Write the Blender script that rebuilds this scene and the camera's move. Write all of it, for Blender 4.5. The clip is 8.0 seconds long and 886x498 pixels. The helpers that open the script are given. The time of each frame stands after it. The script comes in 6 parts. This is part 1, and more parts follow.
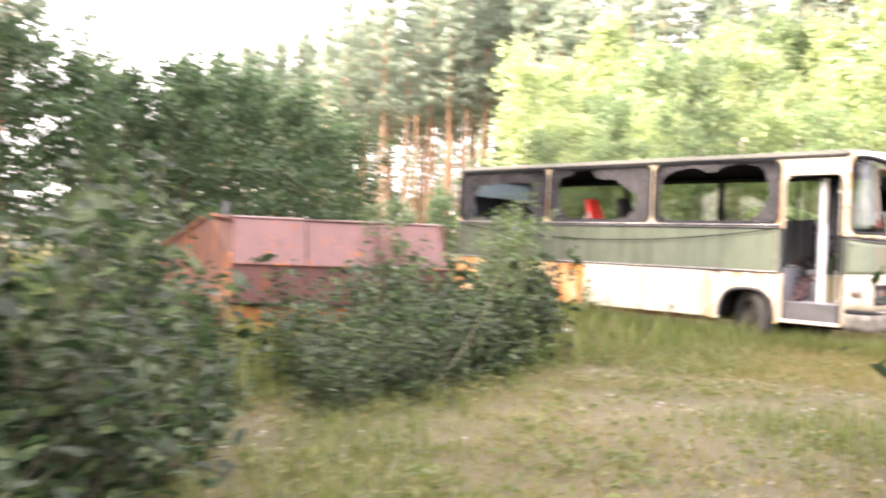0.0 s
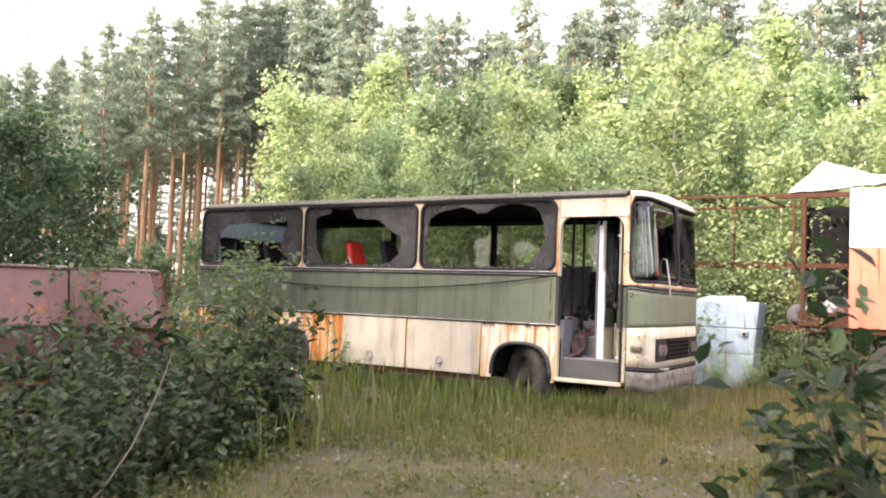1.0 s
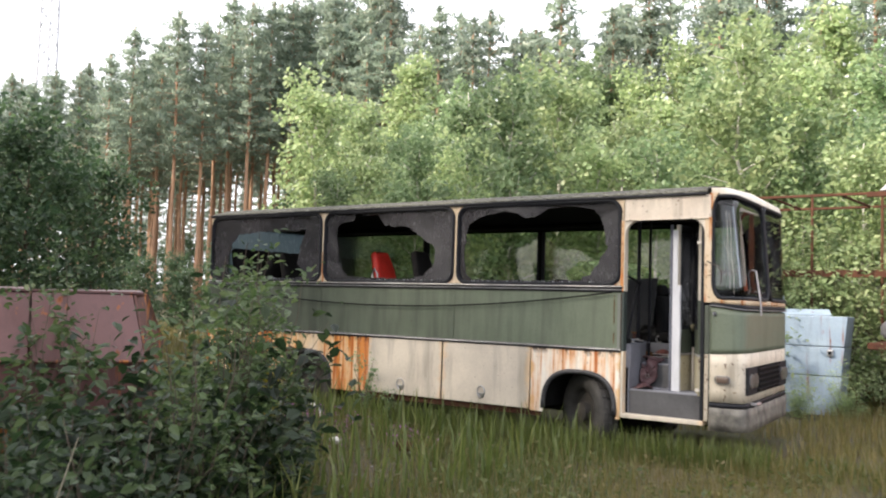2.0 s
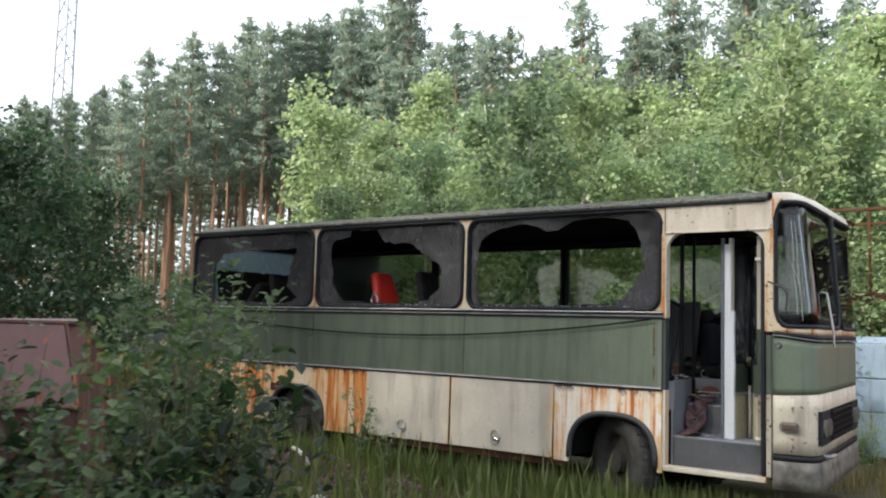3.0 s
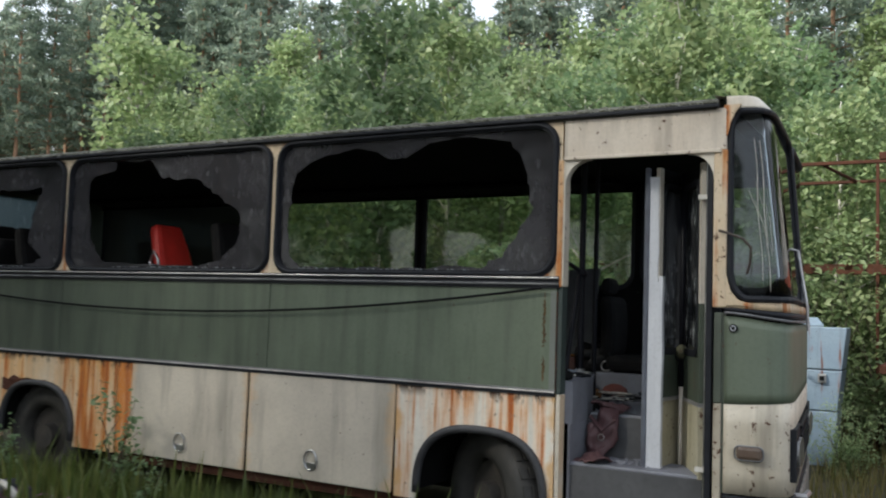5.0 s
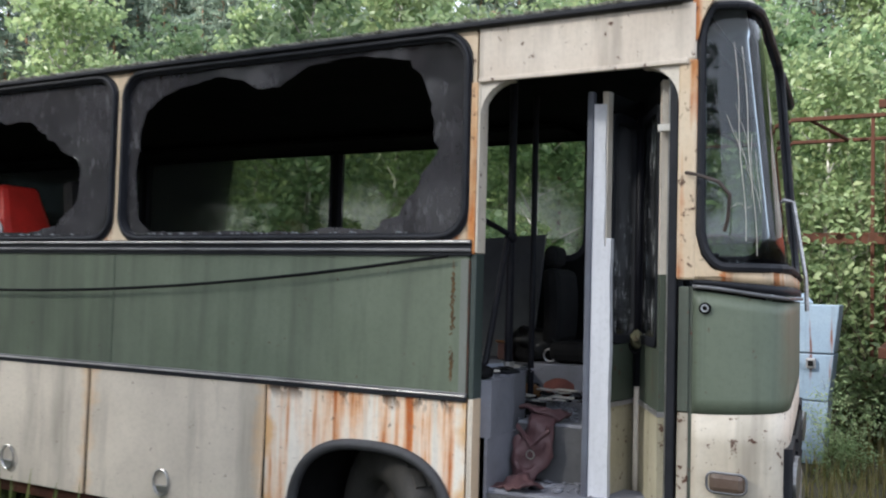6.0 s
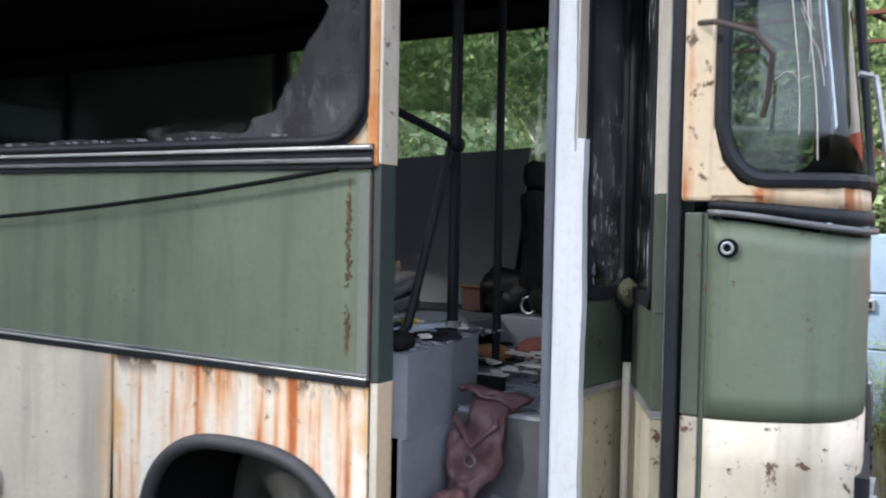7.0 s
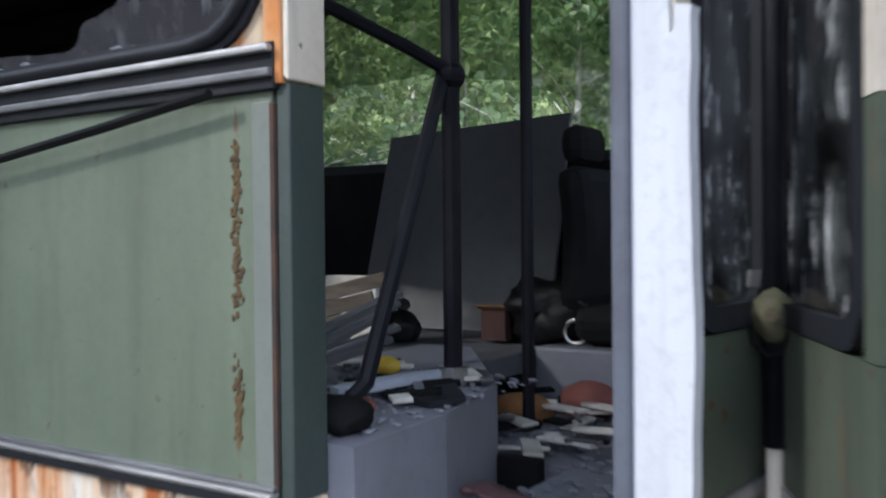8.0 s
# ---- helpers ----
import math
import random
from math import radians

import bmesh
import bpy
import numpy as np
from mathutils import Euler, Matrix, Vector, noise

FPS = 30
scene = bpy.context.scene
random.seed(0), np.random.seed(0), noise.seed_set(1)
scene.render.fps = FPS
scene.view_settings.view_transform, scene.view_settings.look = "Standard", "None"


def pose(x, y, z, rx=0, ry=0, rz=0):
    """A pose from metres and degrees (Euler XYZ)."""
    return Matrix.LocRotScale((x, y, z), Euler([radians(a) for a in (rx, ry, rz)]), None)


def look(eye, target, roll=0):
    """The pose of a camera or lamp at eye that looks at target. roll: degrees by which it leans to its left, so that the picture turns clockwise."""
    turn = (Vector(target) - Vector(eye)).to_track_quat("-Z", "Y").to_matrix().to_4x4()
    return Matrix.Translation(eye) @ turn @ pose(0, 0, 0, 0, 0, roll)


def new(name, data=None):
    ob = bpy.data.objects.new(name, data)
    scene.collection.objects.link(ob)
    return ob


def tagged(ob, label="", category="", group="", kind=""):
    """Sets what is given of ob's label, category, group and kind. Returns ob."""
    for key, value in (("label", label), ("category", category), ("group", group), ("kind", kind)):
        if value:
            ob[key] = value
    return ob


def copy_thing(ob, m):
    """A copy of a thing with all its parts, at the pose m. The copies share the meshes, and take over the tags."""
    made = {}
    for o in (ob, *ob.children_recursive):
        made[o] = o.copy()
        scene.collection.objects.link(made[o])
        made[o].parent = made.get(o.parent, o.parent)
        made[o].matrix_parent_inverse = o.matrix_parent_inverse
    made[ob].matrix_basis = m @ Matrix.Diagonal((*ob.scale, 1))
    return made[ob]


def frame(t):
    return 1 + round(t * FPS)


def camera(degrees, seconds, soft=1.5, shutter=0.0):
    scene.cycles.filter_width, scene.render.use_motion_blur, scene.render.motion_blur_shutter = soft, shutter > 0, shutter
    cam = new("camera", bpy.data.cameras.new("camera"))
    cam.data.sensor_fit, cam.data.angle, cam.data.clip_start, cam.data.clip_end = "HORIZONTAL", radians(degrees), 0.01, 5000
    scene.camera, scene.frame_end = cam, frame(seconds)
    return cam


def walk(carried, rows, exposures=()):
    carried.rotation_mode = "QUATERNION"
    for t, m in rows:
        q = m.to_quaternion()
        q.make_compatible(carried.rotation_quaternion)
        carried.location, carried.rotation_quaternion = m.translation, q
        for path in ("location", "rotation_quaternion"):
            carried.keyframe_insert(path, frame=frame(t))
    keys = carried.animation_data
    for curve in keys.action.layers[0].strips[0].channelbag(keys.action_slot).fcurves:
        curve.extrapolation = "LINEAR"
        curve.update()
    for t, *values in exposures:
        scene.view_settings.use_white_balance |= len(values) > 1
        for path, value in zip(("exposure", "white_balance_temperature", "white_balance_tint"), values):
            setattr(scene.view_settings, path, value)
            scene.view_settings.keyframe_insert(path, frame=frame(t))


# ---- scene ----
cam = camera(51.8, 8.0, soft=2.0, shutter=0.4)
PATH = [
    (0, (0.701, 1.5, 1.372), (-0.777, 2.846, 1.36), 2.3),
    (0.5, (0.028, 2.614, 1.397), (-1.152, 4.229, 1.394), 2.7),
    (1, (-0.423, 3.461, 1.461), (-1.545, 5.113, 1.566), 2.2),
    (1.5, (-1.038, 4.275, 1.548), (-2.186, 5.91, 1.652), 2.0),
    (3, (-2.451, 6.422, 1.673), (-3.668, 8.0, 1.841), 1.6),
    (3.5, (-2.852, 7.2, 1.646), (-4.058, 8.784, 1.833), 2.0),
    (4, (-3.294, 7.842, 1.648), (-4.424, 9.483, 1.817), 1.9),
    (4.5, (-3.643, 8.453, 1.637), (-4.682, 10.156, 1.784), 1.9),
    (6, (-4.172, 10.72, 1.635), (-5.115, 12.481, 1.723), 1.5),
    (6.5, (-4.304, 11.447, 1.645), (-5.266, 13.2, 1.654), 1.5),
    (7, (-4.445, 12.203, 1.646), (-5.459, 13.926, 1.578), 1.1),
    (7.5, (-4.682, 12.802, 1.616), (-5.711, 14.514, 1.509), 0.6),
    (8, (-5.041, 13.424, 1.56), (-6.125, 15.104, 1.529), -0.6),
]
EXPOSURES = [(0, 2.85, 7200, 24), (0.6, 2.15, 7300, 24), (1.0, 1.82, 7000, 20), (1.5, 1.48, 6750, 17), (3.0, 0.78, 6150, 9), (4.0, 0.22, 6100, 7), (4.7, 0.22, 6050, 7), (6.0, 0.85, 5800, 11), (7.0, 1.33, 5700, 12), (7.6, 1.45, 5650, 12), (8.0, 1.33, 5550, 13)]
walk(cam, [(t, look(eye, target, roll)) for t, eye, target, roll in PATH], EXPOSURES)

# ---- sky and sun ----
world = bpy.data.worlds.new("sky")
scene.world = world
world.use_nodes = True
wn, wl = world.node_tree.nodes, world.node_tree.links
sky = wn.new("ShaderNodeTexSky")
sky.sky_type = "NISHITA"
sky.sun_disc = False
sky.sun_elevation, sky.sun_rotation = radians(33), radians(217)
sky.air_density, sky.dust_density, sky.ozone_density = 1.0, 4.0, 0.6
veil = wn.new("ShaderNodeMix")
veil.data_type = "RGBA"
veil.inputs["Factor"].default_value = 0.85
veil.inputs["B"].default_value = (9.0, 9.2, 9.5, 1)
wl.new(sky.outputs["Color"], veil.inputs["A"])
wl.new(veil.outputs["Result"], wn["Background"].inputs["Color"])
wn["Background"].inputs["Strength"].default_value = 0.125

sun = new("sun", bpy.data.lights.new("sun", "SUN"))
sun.data.energy, sun.data.angle, sun.data.color = 5.0, radians(6), (1.0, 0.92, 0.76)
sun.matrix_world = look((-9, -12, 9.7), (0, 0, 0))


# ---- materials ----
def ramp(nodes, stops):
    r = nodes.new("ShaderNodeValToRGB")
    e = r.color_ramp.elements
    e[0].position, e[0].color = stops[0][0], (*stops[0][1], 1)
    e[1].position, e[1].color = stops[-1][0], (*stops[-1][1], 1)
    for p, c in stops[1:-1]:
        k = e.new(p)
        k.color = (*c, 1)
    return r


class Mat:
    """A node material under construction."""

    def __init__(self, name):
        self.m = bpy.data.materials.new(name)
        self.m.use_nodes = True
        self.n, self.l = self.m.node_tree.nodes, self.m.node_tree.links
        self.b = self.n["Principled BSDF"]
        self.co = self.n.new("ShaderNodeTexCoord").outputs["Object"]

    def noise(self, scale, detail=4.0, stretch=(1, 1, 1), rough=0.6, seed=0.0):
        mp = self.n.new("ShaderNodeMapping")
        mp.inputs["Scale"].default_value = stretch
        mp.inputs["Location"].default_value = (seed, seed * 1.7, seed * 0.6)
        self.l.new(self.co, mp.inputs["Vector"])
        t = self.n.new("ShaderNodeTexNoise")
        t.inputs["Scale"].default_value, t.inputs["Detail"].default_value = scale, detail
        t.inputs["Roughness"].default_value = rough
        self.l.new(mp.outputs["Vector"], t.inputs["Vector"])
        return t.outputs["Fac"]

    def ramp(self, fac, *stops):
        r = ramp(self.n, stops)
        self.l.new(fac, r.inputs["Fac"])
        return r.outputs["Color"]

    def mask(self, fac, lo, hi):
        r = self.n.new("ShaderNodeMapRange")
        r.inputs["From Min"].default_value, r.inputs["From Max"].default_value = lo, hi
        self.l.new(fac, r.inputs["Value"])
        return r.outputs["Result"]

    def math(self, op, a, b):
        k = self.n.new("ShaderNodeMath")
        k.operation = op
        for i, v in enumerate((a, b)):
            if isinstance(v, (int, float)):
                k.inputs[i].default_value = v
            else:
                self.l.new(v, k.inputs[i])
        return k.outputs[0]

    def mix(self, fac, a, b):
        k = self.n.new("ShaderNodeMix")
        k.data_type = "RGBA"
        for key, v in (("Factor", fac), ("A", a), ("B", b)):
            if isinstance(v, tuple):
                k.inputs[key].default_value = (*v, 1)
            elif isinstance(v, (int, float)):
                k.inputs[key].default_value = v
            else:
                self.l.new(v, k.inputs[key])
        return k.outputs["Result"]

    def axis(self, k):
        s = self.n.new("ShaderNodeSeparateXYZ")
        self.l.new(self.co, s.inputs["Vector"])
        return s.outputs[k]

    def done(self, color, rough=0.7, metal=0.0, bump=None, strength=0.3, distance=0.01, spec=0.5):
        if isinstance(color, tuple):
            self.b.inputs["Base Color"].default_value = (*color, 1)
        else:
            self.l.new(color, self.b.inputs["Base Color"])
        if isinstance(rough, (int, float)):
            self.b.inputs["Roughness"].default_value = rough
        else:
            self.l.new(rough, self.b.inputs["Roughness"])
        self.b.inputs["Metallic"].default_value = metal
        self.b.inputs["Specular IOR Level"].default_value = spec
        if bump is not None:
            k = self.n.new("ShaderNodeBump")
            k.inputs["Strength"].default_value, k.inputs["Distance"].default_value = strength, distance
            self.l.new(bump, k.inputs["Height"])
            self.l.new(k.outputs["Normal"], self.b.inputs["Normal"])
        return self.m


Z_SEAM = 1.12
RUST_DARK = (0.075, 0.03, 0.014)


def worn_paint(name, base, base2, rust=0.5, streak_seed=0.0, rough=0.45, grit=0.0, runs=(3.0, 3.0, 0.35), rim=0.0):
    """Old vehicle paint: blotches, thin runs of dirt, streaks and specks of rust."""
    k = Mat(name)
    c = k.mix(k.mask(k.noise(2.2, 5, seed=streak_seed), 0.35, 0.7), base, base2)
    dirt = k.mask(k.noise(3.0, 3, runs, seed=streak_seed + 3), 0.5, 0.78)
    c = k.mix(k.math("MULTIPLY", dirt, 0.6 + 3 * grit), c, tuple(v * 0.4 for v in base2))
    streak = k.noise(11.0, 2.5, (1.0, 1.0, 0.04), 0.55, seed=streak_seed + 8)
    edge = k.noise(9, 4, seed=streak_seed + 5)
    fade = k.noise(1.6, 3, (1.6, 1.6, 0.7), seed=streak_seed + 14)
    s = k.mask(k.math("ADD", k.math("ADD", streak, k.math("MULTIPLY", edge, 0.10)), k.math("MULTIPLY", fade, 0.22)), 0.80 - rust * 0.16, 0.87 - rust * 0.15)
    core = k.mask(streak, 0.61, 0.70)
    if rust > 0.9:
        # runs that start at the seam above the skirt, broad and narrow, and end at differing depths
        depth = k.math("SUBTRACT", Z_SEAM, k.axis("Z"))
        broad = k.noise(5.0, 2, (1.0, 1.0, 0.035), 0.5, seed=streak_seed + 20)
        fine = k.noise(17.0, 3, (1.0, 1.0, 0.06), 0.55, seed=streak_seed + 26)
        reach = k.math("SUBTRACT", k.math("MULTIPLY", k.noise(8.0, 2, (1.0, 1.0, 0.0), 0.5, seed=streak_seed + 33), 3.2), 1.05)
        run = k.mask(k.math("SUBTRACT", reach, depth), -0.25, 0.25)
        level = k.math("ADD", k.math("MULTIPLY", broad, 0.62), k.math("ADD", k.math("MULTIPLY", fine, 0.42), k.math("MULTIPLY", edge, 0.06)))
        wash = k.math("MULTIPLY", k.mask(level, 0.48, 0.61), run)
        c = k.mix(k.math("MULTIPLY", wash, 0.82), c, (0.72, 0.33, 0.075))
        s = k.math("MULTIPLY", k.mask(level, 0.54, 0.61), run)
        c = k.mix(k.math("MULTIPLY", s, 0.93), c, k.mix(k.mask(fine, 0.45, 0.62), (0.60, 0.205, 0.03), (0.37, 0.085, 0.012)))
        top = k.math("MULTIPLY", k.mask(depth, 0.075, 0.012), k.mask(k.noise(17.0, 3, (1.0, 1.0, 0.4), 0.6, seed=streak_seed + 40), 0.50, 0.56))
        c = k.mix(k.math("MULTIPLY", top, 0.9), c, (0.055, 0.026, 0.014))
    else:
        core = k.math("MAXIMUM", core, k.math("MULTIPLY", k.mask(k.noise(19.0, 4, (1.0, 1.0, 0.07), 0.6, seed=streak_seed + 30), 0.52, 0.68), 0.8))
        c = k.mix(k.math("MULTIPLY", s, 0.9), c, k.mix(core, k.mix(k.mask(edge, 0.35, 0.65), (0.50, 0.20, 0.045), (0.42, 0.115, 0.016)), (0.15, 0.045, 0.014)))
    spot = k.mask(k.noise(24, 4, seed=streak_seed + 11), 0.68 - max(rust, 0.0) * 0.05 - grit, 0.74 - grit)
    c = k.mix(spot, c, RUST_DARK)
    if name == "green_paint":
        # soot runs on the band; the darkening to the rear holds soot and shade together
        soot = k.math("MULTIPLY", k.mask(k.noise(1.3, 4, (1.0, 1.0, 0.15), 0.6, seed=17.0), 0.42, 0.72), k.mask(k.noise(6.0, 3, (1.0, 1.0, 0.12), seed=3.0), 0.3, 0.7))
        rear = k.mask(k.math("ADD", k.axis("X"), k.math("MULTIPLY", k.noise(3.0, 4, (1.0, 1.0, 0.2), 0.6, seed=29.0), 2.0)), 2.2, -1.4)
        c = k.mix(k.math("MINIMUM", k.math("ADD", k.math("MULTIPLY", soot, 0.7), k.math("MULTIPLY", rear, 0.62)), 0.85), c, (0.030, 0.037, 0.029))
        # corrosion bubbling out along the door edge of the band
        near = k.mask(k.math("ABSOLUTE", k.math("SUBTRACT", k.axis("X"), 2.712), 0.0), 0.035, 0.0)
        c = k.mix(k.math("MULTIPLY", k.mask(k.math("ADD", k.math("MULTIPLY", near, 0.4), k.noise(26, 5, (1, 1, 0.35), 0.7, seed=6.0)), 0.93, 1.0), k.mask(near, 0.0, 0.1)), c, (0.11, 0.062, 0.026))
    if rim:
        # orange creeping in from the panel's two ends
        gen = k.n.new("ShaderNodeSeparateXYZ")
        k.l.new(k.n["Texture Coordinate"].outputs["Generated"], gen.inputs["Vector"])
        near = k.math("MULTIPLY", k.math("ABSOLUTE", k.math("SUBTRACT", gen.outputs["X"], 0.5), 0.0), 2.0)
        w_ = k.mask(k.math("ADD", near, k.math("MULTIPLY", k.math("SUBTRACT", k.noise(5.0, 3, (0.4, 0.4, 1.0), seed=streak_seed + 50), 0.5), 0.5)), 0.90, 1.0)
        c = k.mix(k.math("MULTIPLY", w_, rim), c, (0.66, 0.38, 0.14))
    grime = k.mask(k.noise(45, 3, seed=1.0), 0.45, 0.8)
    c = k.mix(k.math("MULTIPLY", grime, 0.25), c, tuple(v * 0.5 for v in base))
    return k.done(c, k.mix(s, (rough,) * 3, (0.9,) * 3), bump=k.math("ADD", edge, spot), strength=0.25, distance=0.004)


def plain(name, a, b, scale=6.0, rough=0.6, metal=0.0, strength=0.2, stretch=(1, 1, 1), spec=0.5):
    k = Mat(name)
    f = k.noise(scale, 5, stretch)
    g = k.noise(scale * 9, 3)
    c = k.mix(k.mask(f, 0.35, 0.68), a, b)
    c = k.mix(k.math("MULTIPLY", k.mask(g, 0.5, 0.8), 0.35), c, tuple(v * 0.55 for v in a))
    return k.done(c, rough, metal, g, strength, 0.004, spec)


def leaf_mat(name, a, b, c, spec=0.5):
    """Leaves: light passes through, every leaf its own tint."""
    k = Mat(name)
    geo = k.n.new("ShaderNodeNewGeometry")
    info = k.n.new("ShaderNodeObjectInfo")
    col = k.ramp(geo.outputs["Random Per Island"], (0.0, a), (0.55, b), (1.0, c))
    hsv = k.n.new("ShaderNodeHueSaturation")
    k.l.new(k.mask(info.outputs["Random"], -0.9, 1.9), hsv.inputs["Value"])
    hsv.inputs["Value"].default_value = 1
    vr = k.n.new("ShaderNodeMapRange")
    vr.inputs["To Min"].default_value, vr.inputs["To Max"].default_value = 0.78, 1.25
    k.l.new(info.outputs["Random"], vr.inputs["Value"])
    k.l.new(vr.outputs["Result"], hsv.inputs["Value"])
    k.l.new(col, hsv.inputs["Color"])
    k.l.new(hsv.outputs["Color"], k.b.inputs["Base Color"])
    k.b.inputs["Roughness"].default_value = 0.42
    k.b.inputs["Specular IOR Level"].default_value = spec
    tr = k.n.new("ShaderNodeBsdfTranslucent")
    k.l.new(hsv.outputs["Color"], tr.inputs["Color"])
    mx = k.n.new("ShaderNodeMixShader")
    mx.inputs[0].default_value = 0.5
    k.l.new(k.b.outputs[0], mx.inputs[1])
    k.l.new(tr.outputs[0], mx.inputs[2])
    k.l.new(mx.outputs[0], k.n["Material Output"].inputs["Surface"])
    return k.m


def glass_mat(name, tint, dust, dust_lo, dust_hi, most, rough=0.05, smear_glint=0.0, lit_through=False):
    """Dirty window glass: clear where it is clean, a film of dust where it is not."""
    k = Mat(name)
    clear = k.n.new("ShaderNodeBsdfTransparent")
    clear.inputs["Color"].default_value = (*tint, 1)
    gl = k.n.new("ShaderNodeBsdfGlossy")
    gl.inputs["Roughness"].default_value = rough
    fr = k.n.new("ShaderNodeFresnel")
    fr.inputs["IOR"].default_value = 1.5
    m1 = k.n.new("ShaderNodeMixShader")
    k.l.new(fr.outputs[0], m1.inputs[0])
    k.l.new(clear.outputs[0], m1.inputs[1])
    k.l.new(gl.outputs[0], m1.inputs[2])
    df = k.n.new("ShaderNodeBsdfTranslucent" if lit_through else "ShaderNodeBsdfDiffuse")
    df.inputs["Color"].default_value = (*dust, 1)
    f = k.mask(k.math("ADD", k.noise(2.3, 6), k.math("MULTIPLY", k.noise(12, 4, (2, 2, 0.5)), 0.3)), dust_lo, dust_hi)
    m2 = k.n.new("ShaderNodeMixShader")
    k.l.new(k.math("MULTIPLY", k.math("MINIMUM", f, 1.0), most), m2.inputs[0])
    k.l.new(m1.outputs[0], m2.inputs[1])
    k.l.new(df.outputs[0], m2.inputs[2])
    last = m2
    if smear_glint:
        # dried runs and scratches, with the glints of the panes painted as white streaks
        w = k.n.new("ShaderNodeBsdfDiffuse")
        w.inputs["Color"].default_value = (0.55, 0.56, 0.58, 1)
        g = k.math("MULTIPLY", k.mask(k.noise(16, 5, (1.6, 1.6, 0.45), 0.7, seed=5.0), 0.54, 0.66), k.mask(k.noise(3.5, 3, seed=9.0), 0.42, 0.56))
        last = k.n.new("ShaderNodeMixShader")
        k.l.new(k.math("MULTIPLY", g, smear_glint), last.inputs[0])
        k.l.new(m2.outputs[0], last.inputs[1])
        k.l.new(w.outputs[0], last.inputs[2])
    k.l.new(last.outputs[0], k.n["Material Output"].inputs["Surface"])
    return k.m


CREAM = worn_paint("cream_paint", (0.64, 0.58, 0.50), (0.52, 0.47, 0.39), -0.8, 2.0)
CREAM_RUST = worn_paint("cream_paint_rusted", (0.80, 0.75, 0.67), (0.76, 0.68, 0.58), 1.0, 7.0, rim=0.8)
CREAM_REAR = worn_paint("cream_paint_rear", (0.68, 0.46, 0.24), (0.70, 0.58, 0.44), 1.0, 9.0)
CREAM_PILLAR = worn_paint("cream_pillar", (0.60, 0.50, 0.37), (0.55, 0.40, 0.25), 0.7, 4.0, 0.55, 0.045)
RUSTY_POST = worn_paint("rusted_post_paint", (0.56, 0.32, 0.14), (0.60, 0.44, 0.29), 0.85, 74.0, 0.7, 0.03)
HATCH = worn_paint("faded_hatch_paint", (0.62, 0.55, 0.455), (0.50, 0.445, 0.37), -1.5, 12.0, 0.6, 0.0, (2.2, 2.2, 0.3), rim=0.4)
GREEN_GRIMY = worn_paint("grimy_green_paint", (0.055, 0.066, 0.050), (0.085, 0.098, 0.074), -0.2, 91.0, 0.6, 0.06, (5.0, 5.0, 0.2))
CREAM_GRIMY = worn_paint("grimy_cream_paint", (0.50, 0.44, 0.36), (0.30, 0.26, 0.20), -0.2, 93.0, 0.6, 0.10, (5.0, 5.0, 0.2))
DOOR_CREAM = worn_paint("mossy_cream_paint", (0.46, 0.42, 0.31), (0.36, 0.325, 0.215), -0.6, 96.0, 0.6, 0.05, (3.0, 3.0, 0.25))
LINTEL = worn_paint("stained_cream_paint", (0.60, 0.53, 0.45), (0.50, 0.42, 0.34), -0.5, 84.0, 0.5, 0.03)
CREAM_CHIPPED = worn_paint("cream_paint_chipped", (0.62, 0.56, 0.47), (0.48, 0.42, 0.33), -0.4, 52.0, 0.5, 0.07)
GREEN = worn_paint("green_paint", (0.122, 0.150, 0.104), (0.152, 0.182, 0.130), -1.5, 1.0, 0.5)
GREEN_FRONT = worn_paint("green_front_paint", (0.112, 0.138, 0.098), (0.140, 0.168, 0.122), -1.5, 63.0, 0.5, 0.02, (4.5, 4.5, 0.16))
DOOR_GREEN = worn_paint("door_green_paint", (0.062, 0.078, 0.056), (0.085, 0.10, 0.072), 0.05, 41.0, 0.55, 0.04)
TRIM = plain("trim_metal", (0.52, 0.51, 0.52), (0.27, 0.26, 0.26), 5, 0.38, 0.6, stretch=(1, 1, 6))
ARCHLIP = plain("arch_rubber", (0.045, 0.045, 0.05), (0.025, 0.025, 0.028), 7, 0.6)
TRIM_DULL = plain("tarnished_trim", (0.20, 0.20, 0.21), (0.09, 0.09, 0.095), 5, 0.5, 0.5, stretch=(1, 1, 6))
RUBBER = plain("black_rubber", (0.010, 0.011, 0.015), (0.017, 0.018, 0.023), 9, 0.6, spec=0.25)
# Near-black, also for inner surfaces of the bus whose shade is in the colour.
BLACK = plain("near_black", (0.006, 0.006, 0.007), (0.011, 0.011, 0.011), 4, 0.9, spec=0.1)
# Body green darkened: the shade on the turned-away jamb is in the colour.
JAMB = plain("shade_green_jamb", (0.032, 0.045, 0.042), (0.042, 0.056, 0.05), 5, 0.5)
LINING = plain("grey_lining", (0.055, 0.055, 0.06), (0.085, 0.085, 0.09), 3, 0.75)
STEPGREY = plain("grey_step_paint", (0.19, 0.195, 0.23), (0.14, 0.14, 0.16), 3, 0.6)
BOARD = plain("grey_board", (0.062, 0.062, 0.068), (0.082, 0.083, 0.09), 2, 0.28)
WHITEWOOD = plain("white_strip", (0.61, 0.615, 0.65), (0.52, 0.525, 0.56), 5, 0.5, stretch=(4, 4, 0.4))
POLE = plain("black_pole", (0.005, 0.005, 0.008), (0.010, 0.010, 0.014), 12, 0.5, spec=0.18)
CHROME = plain("dull_chrome", (0.55, 0.55, 0.56), (0.30, 0.29, 0.28), 14, 0.3, 0.9)
